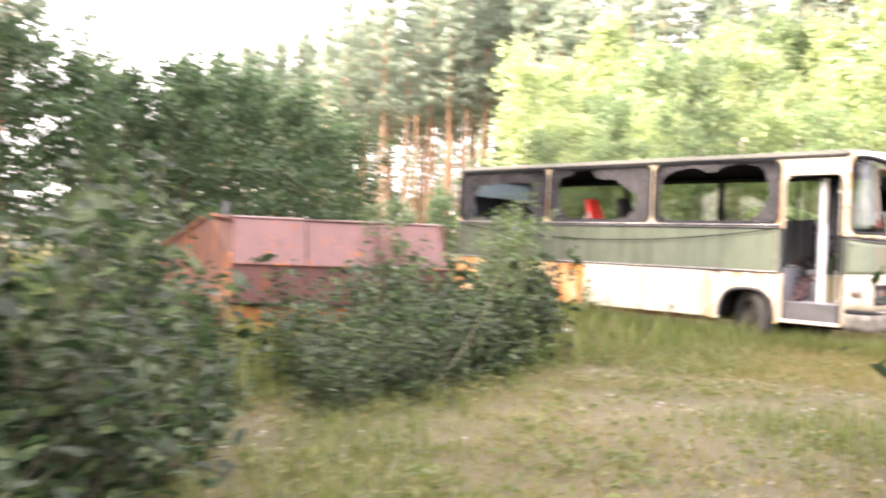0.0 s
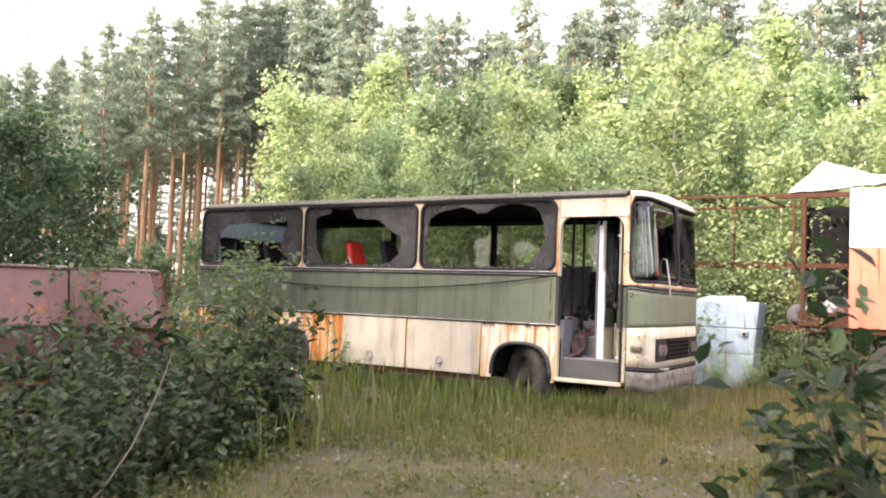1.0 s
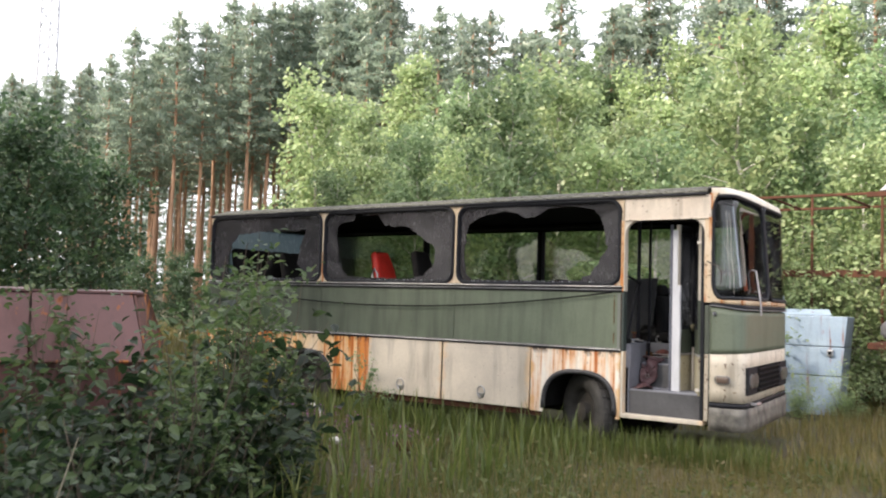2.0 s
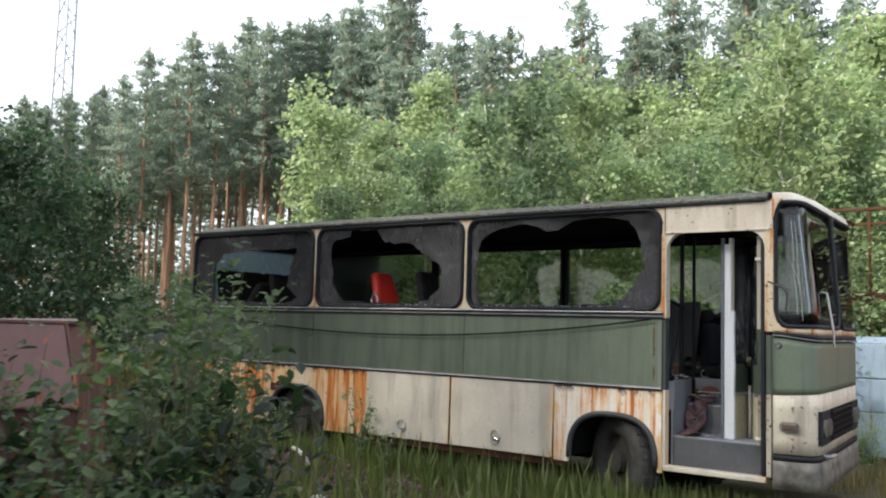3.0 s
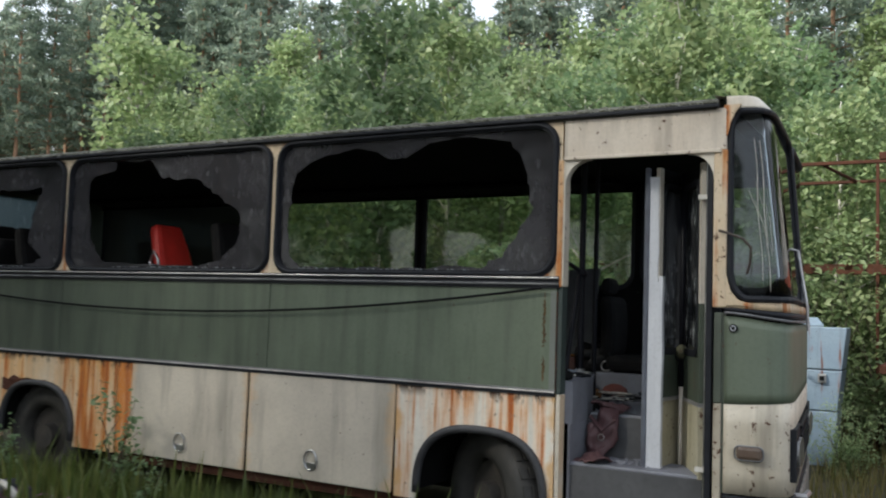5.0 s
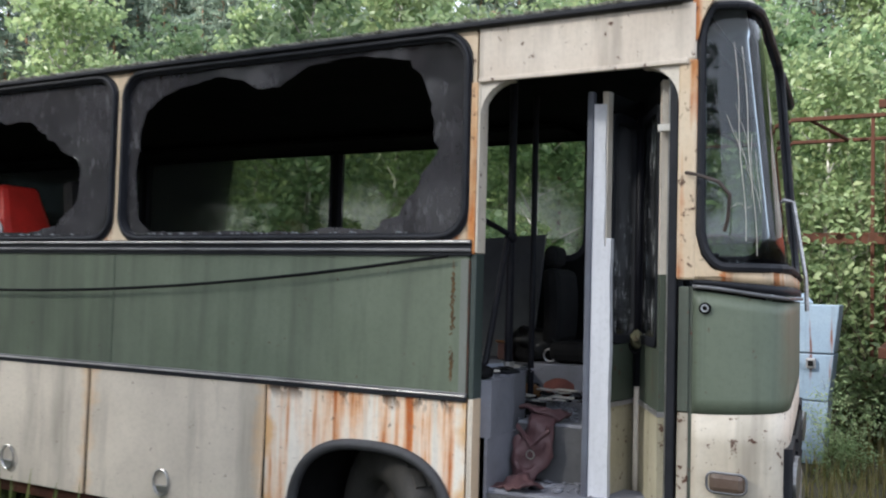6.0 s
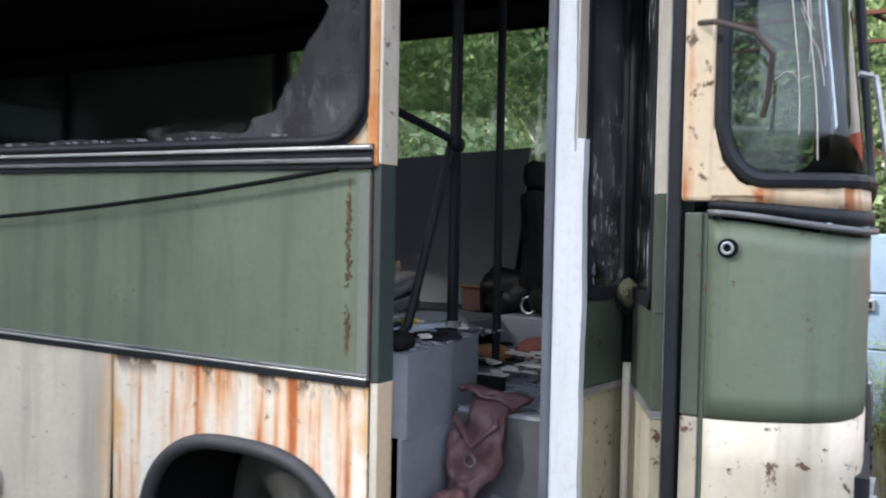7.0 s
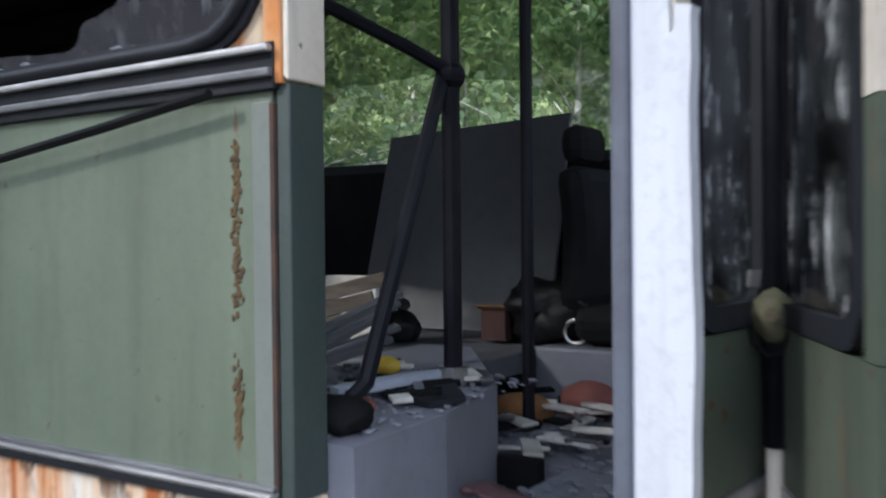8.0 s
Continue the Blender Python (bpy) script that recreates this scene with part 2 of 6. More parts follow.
TYRE = plain("tyre_rubber", (0.03, 0.029, 0.027), (0.055, 0.05, 0.045), 8, 0.85)
ROOFDIRT = plain("roof_dirt", (0.045, 0.043, 0.036), (0.11, 0.105, 0.085), 10, 0.95, strength=0.7)
REDSEAT = plain("red_vinyl", (0.62, 0.035, 0.025), (0.45, 0.03, 0.02), 6, 0.45)
SACK = plain("black_plastic", (0.006, 0.006, 0.007), (0.010, 0.010, 0.011), 14, 0.45, strength=0.8, spec=0.3)
BAG = plain("maroon_leather", (0.060, 0.026, 0.030), (0.10, 0.050, 0.052), 9, 0.6, strength=0.5)
PAPER = plain("dirty_paper", (0.62, 0.60, 0.56), (0.42, 0.39, 0.34), 10, 0.8)
OCHRE = plain("ochre_foam", (0.27, 0.13, 0.045), (0.18, 0.09, 0.035), 12, 0.9)
BRICKRED = plain("faded_red", (0.20, 0.065, 0.05), (0.14, 0.05, 0.04), 8, 0.8)
WOOD = plain("grey_wood", (0.20, 0.16, 0.12), (0.11, 0.085, 0.06), 7, 0.8, stretch=(1, 1, 5))
REDROOF = worn_paint("red_sheet_metal", (0.115, 0.048, 0.045), (0.085, 0.034, 0.032), 0.1, 21.0, 0.55)
REDDARK = worn_paint("rust_brown_sheet", (0.10, 0.036, 0.026), (0.07, 0.027, 0.022), 0.4, 25.0, 0.7)
ORANGE_RUST = plain("orange_rust", (0.34, 0.11, 0.03), (0.20, 0.06, 0.02), 6, 0.9)
RUSTSTEEL = plain("rusty_steel", (0.056, 0.025, 0.018), (0.09, 0.038, 0.023), 9, 0.95, spec=0.2)
BLUE = worn_paint("pale_blue_paint", (0.27, 0.35, 0.45), (0.33, 0.41, 0.50), -0.05, 31.0, 0.5)
ORANGE = worn_paint("faded_orange_paint", (0.62, 0.16, 0.10), (0.66, 0.22, 0.15), 0.1, 35.0, 0.5)
WHITEPAINT = worn_paint("white_box_paint", (0.74, 0.72, 0.70), (0.66, 0.63, 0.60), 0.05, 37.0, 0.5)
TARP = plain("white_tarp", (0.34, 0.33, 0.33), (0.22, 0.215, 0.215), 3, 0.7)
STEELGREY = plain("mast_steel", (0.40, 0.41, 0.44), (0.30, 0.31, 0.33), 3, 0.5, 0.5)
PINEBARK = plain("pine_bark", (0.38, 0.22, 0.13), (0.26, 0.16, 0.11), 3, 0.9, stretch=(2, 2, 0.4))
BIRCHBARK = plain("birch_bark", (0.60, 0.58, 0.54), (0.28, 0.25, 0.22), 5, 0.85, stretch=(1, 1, 3))
TWIG = plain("twig_bark", (0.055, 0.042, 0.03), (0.10, 0.078, 0.055), 9, 0.85)
DRYSTICK = plain("dry_stick", (0.24, 0.225, 0.17), (0.17, 0.15, 0.11), 6, 0.8)
# Birch and alder tones lifted and greyed: distance haze is in the colour.
LEAF_LIGHT = leaf_mat("birch_leaf", (0.20, 0.275, 0.125), (0.29, 0.375, 0.18), (0.40, 0.455, 0.24))
LEAF_MID = leaf_mat("alder_leaf", (0.14, 0.215, 0.105), (0.195, 0.28, 0.14), (0.27, 0.34, 0.18))
LEAF_DARK = leaf_mat("willow_leaf", (0.034, 0.068, 0.034), (0.056, 0.100, 0.048), (0.095, 0.145, 0.068))
# Leaf tones lowered; the dark inside of the bushes is in the colour.
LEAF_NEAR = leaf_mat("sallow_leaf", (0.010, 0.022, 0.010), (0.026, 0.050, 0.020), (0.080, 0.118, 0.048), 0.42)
LEAF_SAP = leaf_mat("sapling_leaf", (0.04, 0.075, 0.026), (0.075, 0.12, 0.042), (0.14, 0.19, 0.075), 0.5)
LEAF_YELLOW = leaf_mat("yellow_leaf", (0.30, 0.25, 0.03), (0.20, 0.20, 0.03), (0.36, 0.28, 0.03))
# Needles paled to grey-blue, with the haze over the pines in the colour.
NEEDLE = leaf_mat("pine_needles", (0.15, 0.205, 0.16), (0.215, 0.275, 0.21), (0.29, 0.34, 0.25))
GRASS = leaf_mat("meadow_grass", (0.125, 0.125, 0.036), (0.18, 0.16, 0.054), (0.265, 0.21, 0.098))
GRASS_GREEN = leaf_mat("green_grass", (0.07, 0.10, 0.025), (0.105, 0.135, 0.035), (0.16, 0.175, 0.055))
PINK = leaf_mat("willowherb_flower", (0.30, 0.10, 0.26), (0.36, 0.16, 0.32), (0.25, 0.09, 0.22))
GLASS = glass_mat("dusty_tinted_glass", (0.26, 0.27, 0.28), (0.050, 0.048, 0.053), 0.32, 0.85, 0.9, smear_glint=0.09)
GLASS_FAR = glass_mat("dirty_glass", (0.72, 0.76, 0.68), (0.05, 0.053, 0.048), 0.42, 1.1, 0.3)
GLASS_DOOR = glass_mat("door_glass", (0.42, 0.45, 0.43), (0.07, 0.07, 0.075), 0.55, 0.95, 0.6, 0.06, smear_glint=0.85)
GLASS_CLEAR = glass_mat("windscreen_glass", (0.74, 0.79, 0.82), (0.26, 0.27, 0.29), 0.62, 1.1, 0.12, 0.02)
GLASS_REAR = glass_mat("bluish_rear_glass", (0.50, 0.60, 0.66), (0.20, 0.25, 0.28), 0.05, 0.6, 0.8, 0.05, smear_glint=0.3, lit_through=True)
AMBER = plain("amber_lens", (0.10, 0.065, 0.05), (0.14, 0.11, 0.09), 8, 0.25)

ground_k = Mat("overgrown_ground")
gf = ground_k.noise(0.55, 6)
gg = ground_k.noise(7, 5)
gh = ground_k.noise(40, 3)
gc = ground_k.mix(ground_k.mask(gf, 0.38, 0.62), (0.050, 0.052, 0.022), (0.085, 0.064, 0.043))
gc = ground_k.mix(ground_k.mask(gg, 0.4, 0.7), gc, (0.064, 0.062, 0.026))
gc = ground_k.mix(ground_k.math("MULTIPLY", ground_k.mask(gh, 0.5, 0.75), 0.6), gc, (0.125, 0.10, 0.075))
GROUND = ground_k.done(gc, 0.95, bump=ground_k.math("ADD", gg, gh), strength=0.8, distance=0.05)


# ---- mesh helpers ----
def root_of(ob):
    while ob.parent:
        ob = ob.parent
    return ob


def thing(name, at, label, category, group="", kind=""):
    ob = new(name)
    ob.empty_display_size = 0.1
    ob.location = at
    return tagged(ob, label, category, group, kind)


def part(name, bm, material, parent=None, label="", smooth=False):
    """Links a bmesh, built in world places, as one mesh under a thing or a part."""
    me = bpy.data.meshes.new(name)
    if parent:
        bm.transform(Matrix.Translation(-root_of(parent).location))
    bmesh.ops.recalc_face_normals(bm, faces=bm.faces)
    bm.to_mesh(me)
    bm.free()
    me.materials.append(material)
    if smooth:
        me.polygons.foreach_set("use_smooth", [True] * len(me.polygons))
    ob = new(name, me)
    ob.parent = parent
    if label:
        tagged(ob, label)
    return ob


def data_part(name, verts, faces, material, parent=None, smooth=False):
    me = bpy.data.meshes.new(name)
    me.from_pydata(verts, [], faces)
    me.materials.append(material)
    if smooth:
        me.polygons.foreach_set("use_smooth", [True] * len(me.polygons))
    ob = new(name, me)
    ob.parent = parent
    return ob


def box(x0, x1, y0, y1, z0, z1, bev=0.0, bm=None):
    own = bmesh.new()
    bmesh.ops.create_cube(own, size=1, matrix=Matrix.Translation(((x0 + x1) / 2, (y0 + y1) / 2, (z0 + z1) / 2)) @ Matrix.Diagonal((x1 - x0, y1 - y0, z1 - z0, 1)))
    if bev:
        bmesh.ops.bevel(own, geom=own.edges[:], offset=bev, segments=2, affect="EDGES", profile=0.5)
    if bm is None:
        return own
    tmp = bpy.data.meshes.new("tmp")
    own.to_mesh(tmp)
    own.free()
    bm.from_mesh(tmp)
    bpy.data.meshes.remove(tmp)
    return bm


def tube(points, radius, n=8, bm=None, closed=False):
    """A round bar through points; radius a number or one for each point."""
    bm = bm or bmesh.new()
    pts = [Vector(p) for p in points]
    radii = radius if isinstance(radius, (list, tuple)) else [radius] * len(pts)
    rings = []
    side = None
    for i, p in enumerate(pts):
        a = pts[i - 1] if (i or closed) else p
        b = pts[(i + 1) % len(pts)] if (i < len(pts) - 1 or closed) else p
        d = (b - a).normalized()
        if side is None:
            side = d.cross(Vector((0, 0, 1)) if abs(d.z) < 0.9 else Vector((1, 0, 0))).normalized()
        else:
            side = (side - d * side.dot(d)).normalized()
        up = d.cross(side)
        rings.append([bm.verts.new(p + radii[i] * (math.cos(k * math.tau / n) * side + math.sin(k * math.tau / n) * up)) for k in range(n)])
    for i in range(len(rings) - (0 if closed else 1)):
        r0, r1 = rings[i], rings[(i + 1) % len(rings)]
        for k in range(n):
            bm.faces.new((r0[k], r0[(k + 1) % n], r1[(k + 1) % n], r1[k]))
    if not closed:
        bm.faces.new(rings[0][::-1])
        bm.faces.new(rings[-1])
    return bm


def slab(loop, depth, bm=None):
    """A closed outline of points, thickened by the vector depth."""
    bm = bm or bmesh.new()
    d = Vector(depth)
    a = [bm.verts.new(Vector(p)) for p in loop]
    b = [bm.verts.new(Vector(p) + d) for p in loop]
    bm.faces.new(a)
    bm.faces.new(b[::-1])
    n = len(loop)
    for i in range(n):
        bm.faces.new((a[i], a[(i + 1) % n], b[(i + 1) % n], b[i]))
    return bm


def ring(outer, inner, depth, bm=None):
    """A flat frame between two outlines of as many points, thickened by the vector depth."""
    bm = bm or bmesh.new()
    d = Vector(depth)
    o0 = [bm.verts.new(Vector(p)) for p in outer]
    i0 = [bm.verts.new(Vector(p)) for p in inner]
    o1 = [bm.verts.new(Vector(p) + d) for p in outer]
    i1 = [bm.verts.new(Vector(p) + d) for p in inner]
    n = len(outer)
    for k in range(n):
        j = (k + 1) % n
        bm.faces.new((o0[k], o0[j], i0[j], i0[k]))
        bm.faces.new((o1[k], i1[k], i1[j], o1[j]))
        bm.faces.new((o0[k], o1[k], o1[j], o0[j]))
        bm.faces.new((i0[k], i0[j], i1[j], i1[k]))
    return bm


def rounded(x0, x1, z0, z1, r, n=6, y=0.0):
    pts = []
    for cx, cz, a0 in ((x1 - r, z1 - r, 0), (x0 + r, z1 - r, 90), (x0 + r, z0 + r, 180), (x1 - r, z0 + r, 270)):
        for k in range(n + 1):
            a = radians(a0 + 90 * k / n)
            pts.append((cx + r * math.cos(a), y, cz + r * math.sin(a)))
    # even out the long sides
    out = []
    for i, p in enumerate(pts):
        q = pts[(i + 1) % len(pts)]
        steps = max(1, int(math.dist(p, q) / 0.09))
        for k in range(steps):
            out.append(tuple(p[c] + (q[c] - p[c]) * k / steps for c in range(3)))
    return out


def cast(poly, c, a):
    """How far from c at angle a the outline poly (x, z) lies."""
    dx, dz = math.cos(a), math.sin(a)
    best = 0.0
    for i, p in enumerate(poly):
        q = poly[(i + 1) % len(poly)]
        ex, ez = q[0] - p[0], q[1] - p[1]
        den = dx * ez - dz * ex
        if abs(den) < 1e-9:
            continue
        t = ((p[0] - c[0]) * ez - (p[1] - c[1]) * ex) / den
        u = ((p[0] - c[0]) * dz - (p[1] - c[1]) * dx) / den
        if -1e-6 <= u <= 1 + 1e-6 and t > best:
            best = t
    return best


def onto(outer, poly, c, jag=0.0, seed=0):
    """For every point of the outline outer, the point of poly on the same ray from c."""
    res = []
    for x, y, z in outer:
        a = math.atan2(z - c[1], x - c[0])
        far = math.hypot(x - c[0], z - c[1])
        wob = noise.noise(Vector((x * 5.0, z * 5.0, seed))) * 2.5 + noise.noise(Vector((x * 14.0, z * 14.0, seed + 7.0)))
        r = min(cast(poly, c, a) * (1 + jag * wob), far * 0.985)
        res.append((c[0] + r * math.cos(a), y, c[1] + r * math.sin(a)))
    return res


# ---- ground ----
def mound(x, y):
    h = 0.05 * noise.noise(Vector((x * 0.35, y * 0.35, 0.0))) + 0.025 * noise.noise(Vector((x * 1.3, y * 1.3, 4.0)))
    h += 0.20 * math.exp(-(((x + 9.6) / 1.6) ** 2 + ((y - 13.1) / 0.7) ** 2))
    far = max(0.0, math.hypot(x + 5, y - 10) - 25)
    return h + 0.02 * far if far < 200 else h + 4.0


xs = sorted({round(v, 3) for v in [-400, -250, -150, -100, -70, -50, -40, -30, -25, 20, 30, 50, 80, 150, 300, 400] + [-22 + 0.5 * i for i in range(76)]})
ys = sorted({round(v, 3) for v in [-400, -200, -100, -50, -30, -20, -12, -8, 35, 45, 60, 80, 110, 160, 250, 400] + [-6 + 0.5 * i for i in range(74)]})
gv = [(x, y, mound(x, y)) for y in ys for x in xs]
gw = len(xs)
gfaces = [(j * gw + i, j * gw + i + 1, (j + 1) * gw + i + 1, (j + 1) * gw + i) for j in range(len(ys) - 1) for i in range(gw - 1)]
ground = data_part("ground", gv, gfaces, GROUND, smooth=True)
tagged(ground, "overgrown earth with patches of bare brown soil", "ground", kind="structure")

# ---- the bus ----
S = 14.5          # near side
FAR = 16.95       # far side
X_REAR, X_P1, X_P2, X_DL, X_DR = -13.13, -10.69, -8.36, -6.04, -5.09
Z_SKIRT, Z_LOW, Z_BELT, Z_TOP = 0.37, 1.135, 1.832, 2.88
MID = (S + FAR) / 2

bus = thing("bus", (-8.85, MID, 0.0), "abandoned green and cream coach with broken windows and rust streaks", "bus")


def bay(x0, x1, y, inward, hole=None, centre=None, seed=0, gasket=0.042, glass=GLASS, whole=False):
    """One window bay of the side: the painted surround, the rubber and what is left of the pane."""
    c = ((x0 + x1) / 2, 2.34)
    loop = rounded(x0 + 0.02, x1 - 0.02, 1.858, 2.857, 0.15, 6, y)
    corner = [(x0, Z_BELT), (x1, Z_BELT), (x1, Z_TOP - 0.02), (x0, Z_TOP - 0.02)]
    edge = [(math.atan2(p[2] - c[1], p[0] - c[0]), cast(corner, c, math.atan2(p[2] - c[1], p[0] - c[0]))) for p in loop]
    outer = [(c[0] + r * math.cos(a), y, c[1] + r * math.sin(a)) for a, r in edge]
    # Far surrounds go near-black, so the inner shade is in their colour.
    surround = part("window_surround", ring(outer, loop, (0, 0.04 * inward, 0)), CREAM_PILLAR if inward > 0 else BLACK, bus, "cream window surround with rusted pillars" if inward > 0 else "shade-dark window surround")
    inner = rounded(x0 + 0.02 + gasket, x1 - 0.02 - gasket, 1.858 + gasket, 2.857 - gasket, 0.12, 6, y)
    inner = onto(loop, [(p[0], p[2]) for p in inner], c)
    shifted = [(p[0], p[1] - 0.012 * inward, p[2]) for p in loop]
    inner_s = [(p[0], p[1] - 0.012 * inward, p[2]) for p in inner]
    part("window_rubber", ring(shifted, inner_s, (0, 0.035 * inward, 0)), RUBBER, surround, "black window rubber")
    rim = [((p[0] + q[0]) / 2, p[1] - 0.006 * inward, (p[2] + q[2]) / 2) for p, q in zip(shifted, inner_s)]
    part("rubber_bead", tube(rim, 0.013, 8, closed=True), RUBBER, surround, "round black rubber bead", True)
    at = [(p[0], y + 0.012 * inward, p[2]) for p in inner]
    if whole:
        pane = part("window_pane", slab(at, (0, 0.006 * inward, 0)), glass, surround, "grimy window pane")
    else:
        # more points along the break
        dense = []
        for i, p in enumerate(at):
            q = at[(i + 1) % len(at)]
            for k in range(3):
                dense.append(tuple(p[j] + (q[j] - p[j]) * k / 3 for j in range(3)))
        pane = part("window_pane", ring(dense, onto(dense, hole, centre, 0.02, seed), (0, 0.006 * inward, 0)), glass, surround, "dusty tinted pane with a jagged hole")
    pane.visible_shadow = False
    return surround


bay(X_REAR, X_P1, S, 1, [(-12.76, 2.0), (-12.66, 2.44), (-12.49, 2.57), (-11.98, 2.61), (-11.3, 2.6), (-11.07, 2.62), (-11.14, 2.41), (-11.23, 2.13), (-11.02, 1.98), (-11.19, 1.92), (-12.48, 1.92)], (-11.9, 2.2), 3)
bay(X_P1, X_P2, S, 1, [(-10.43, 2.52), (-10.38, 2.68), (-10.12, 2.73), (-10.10, 2.80), (-9.7, 2.80), (-9.56, 2.64), (-9.14, 2.61), (-9.0, 2.5), (-8.74, 2.37), (-8.69, 2.18), (-8.75, 2.06), (-8.9, 1.96), (-9.16, 1.92), (-10.22, 1.94), (-10.39, 2.14)], (-9.55, 2.25), 8)
bay(X_P2, X_DL, S, 1, [(-8.24, 2.28), (-8.16, 2.61), (-7.99, 2.71), (-7.66, 2.77), (-7.46, 2.74), (-7.36, 2.68), (-7.21, 2.68), (-7.04, 2.77), (-6.83, 2.79), (-6.53, 2.78), (-6.37, 2.7), (-6.27, 2.57), (-6.29, 2.34), (-6.26, 2.31), (-6.35, 2.13), (-6.47, 2.0), (-6.61, 1.93), (-6.9, 1.92), (-7.34, 1.915), (-8.08, 1.92), (-8.2, 2.02)], (-7.2, 2.3), 5)
for x0, x1 in ((X_REAR, X_P1), (X_P1, -8.52), (-6.3, -5.08)):
    bay(x0, x1, FAR, -1, glass=GLASS_FAR, whole=True)
bay(-8.52, -6.3, FAR, -1, [(-8.0, 1.92), (-6.75, 1.92), (-6.6, 2.1), (-6.9, 2.22), (-7.4, 2.3), (-7.9, 2.27), (-8.1, 2.1)], (-7.3, 2.1), 14, glass=GLASS_FAR)

# crumbs of broken glass on the near sills
rng = random.Random(31)
bm = bmesh.new()
for x0, x1 in ((-12.8, -11.1), (-10.3, -8.7), (-8.15, -6.4)):
    for i in range(60):
        r = rng.uniform(0.003, 0.010)
        bmesh.ops.create_icosphere(bm, subdivisions=1, radius=r, matrix=Matrix.Translation((rng.uniform(x0, x1), S + rng.uniform(0.0, 0.03), 1.900 + 0.5 * r)) @ Matrix.Diagonal((1.5, 1.0, 0.9, 1)))
tagged(part("glass_crumbs", bm, plain("glass_crumb", (0.17, 0.18, 0.19), (0.08, 0.085, 0.09), 30, 0.3), bus, "crumbs of broken glass on the window sills"), kind="stuff")

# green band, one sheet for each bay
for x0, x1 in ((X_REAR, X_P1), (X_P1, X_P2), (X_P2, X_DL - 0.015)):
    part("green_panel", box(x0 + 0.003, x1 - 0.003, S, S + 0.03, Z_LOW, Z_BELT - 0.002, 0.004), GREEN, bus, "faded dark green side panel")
for x0, x1 in ((X_REAR, -10.7), (-10.7, -8.4), (-8.4, -5.08)):
    part("far_panel", box(x0 + 0.003, x1 - 0.003, FAR - 0.03, FAR, Z_SKIRT, Z_BELT - 0.002, 0.004), GREEN, bus, "faded green far side panel")


def arch_panel(x0, x1, cx, r, material, label):
    """A skirt panel with a wheel opening cut out of it."""
    def bow(a, q):
        c_, s_ = math.cos(a), math.sin(a)
        return cx + math.copysign(q * abs(c_) ** 0.74, c_), 0.42 + q * 0.98 * max(s_, 0.0) ** 0.74

    arc = [(bow(a, r)[0], S, bow(a, r)[1]) for a in [math.pi * k / 20 for k in range(21)]]
    bm = bmesh.new()
    d = 0.025
    top, low = [], []
    cols = [x0] + [p[0] for p in arc[::-1]] + [x1]
    hs = [Z_SKIRT] + [p[2] for p in arc[::-1]] + [Z_SKIRT]
    for y in (S, S + d):
        t = [bm.verts.new((x, y, Z_LOW)) for x in cols]
        b = [bm.verts.new((x, y, h)) for x, h in zip(cols, hs)]
        jamb = [bm.verts.new((cols[1], y, Z_SKIRT)), bm.verts.new((cols[-2], y, Z_SKIRT))]
        bm.faces.new((t[0], t[1], b[1], jamb[0], b[0]))
        bm.faces.new((t[-2], t[-1], b[-1], jamb[1], b[-2]))
        for i in range(1, len(cols) - 2):
            bm.faces.new((t[i], t[i + 1], b[i + 1], b[i]))
        top.append((t, b))
    (t0, b0), (t1, b1) = top
    for i in range(len(cols) - 1):
        bm.faces.new((t0[i], t0[i + 1], t1[i + 1], t1[i]))
    for i in range(1, len(cols) - 2):
        bm.faces.new((b0[i], b0[i + 1], b1[i + 1], b1[i]))
    p = part("skirt_panel", bm, material, bus, label)
    lip = [(bow(a, r - 0.012)[0], S - 0.014, bow(a, r - 0.012)[1]) for a in [math.pi * k / 28 for k in range(29)]]
    part("arch_lip", tube(lip, 0.028, 8), ARCHLIP, p, "grey-black flared wheel arch lip", True)
    # near-black tub and back sheet: the shade inside the arch is in their colour
    bm = bmesh.new()
    prev = None
    for k in range(21):
        a = math.pi * k / 20
        row = [bm.verts.new((bow(a, r + 0.02)[0], y, bow(a, r + 0.02)[1])) for y in (S + 0.03, S + 0.75)]
        if prev:
            bm.faces.new((prev[0], row[0], row[1], prev[1]))
        prev = row
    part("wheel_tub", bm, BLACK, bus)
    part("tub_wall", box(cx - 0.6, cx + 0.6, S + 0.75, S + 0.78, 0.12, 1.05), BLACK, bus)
    return p


arch_panel(-7.21, X_DL - 0.015, -6.57, 0.47, CREAM_RUST, "cream skirt panel with orange rust streaks")
arch_panel(-11.55, -9.95, -10.93, 0.48, CREAM_REAR, "cream skirt panel with orange rust streaks")
# Jagged dark plate on the skin, in place of the darkness of a hole.
torn = [(-11.42, 0.80), (-11.40, 0.90), (-11.31, 0.885), (-11.27, 0.925), (-11.16, 0.90), (-11.05, 0.915), (-10.93, 0.895), (-10.83, 0.91), (-10.78, 0.86), (-10.95, 0.875), (-11.2, 0.85), (-11.33, 0.79)]
part("torn_edge", slab([(x, S - 0.010 - 0.012 * ((i * 7) % 3), z) for i, (x, z) in enumerate(torn)], (0, 0.012, 0)), RUSTSTEEL, bus, "torn rusted edge above the rear wheel")
part("skirt_panel", box(X_REAR, -11.556, S, S + 0.025, 0.92, Z_LOW, 0.004), CREAM_REAR, bus, "cream skirt panel with orange rust streaks")
part("skirt_panel", box(X_REAR, -11.556, S + 0.004, S + 0.03, Z_SKIRT + 0.05, 0.915, 0.004), CREAM_REAR, bus, "cream skirt panel with orange rust streaks")
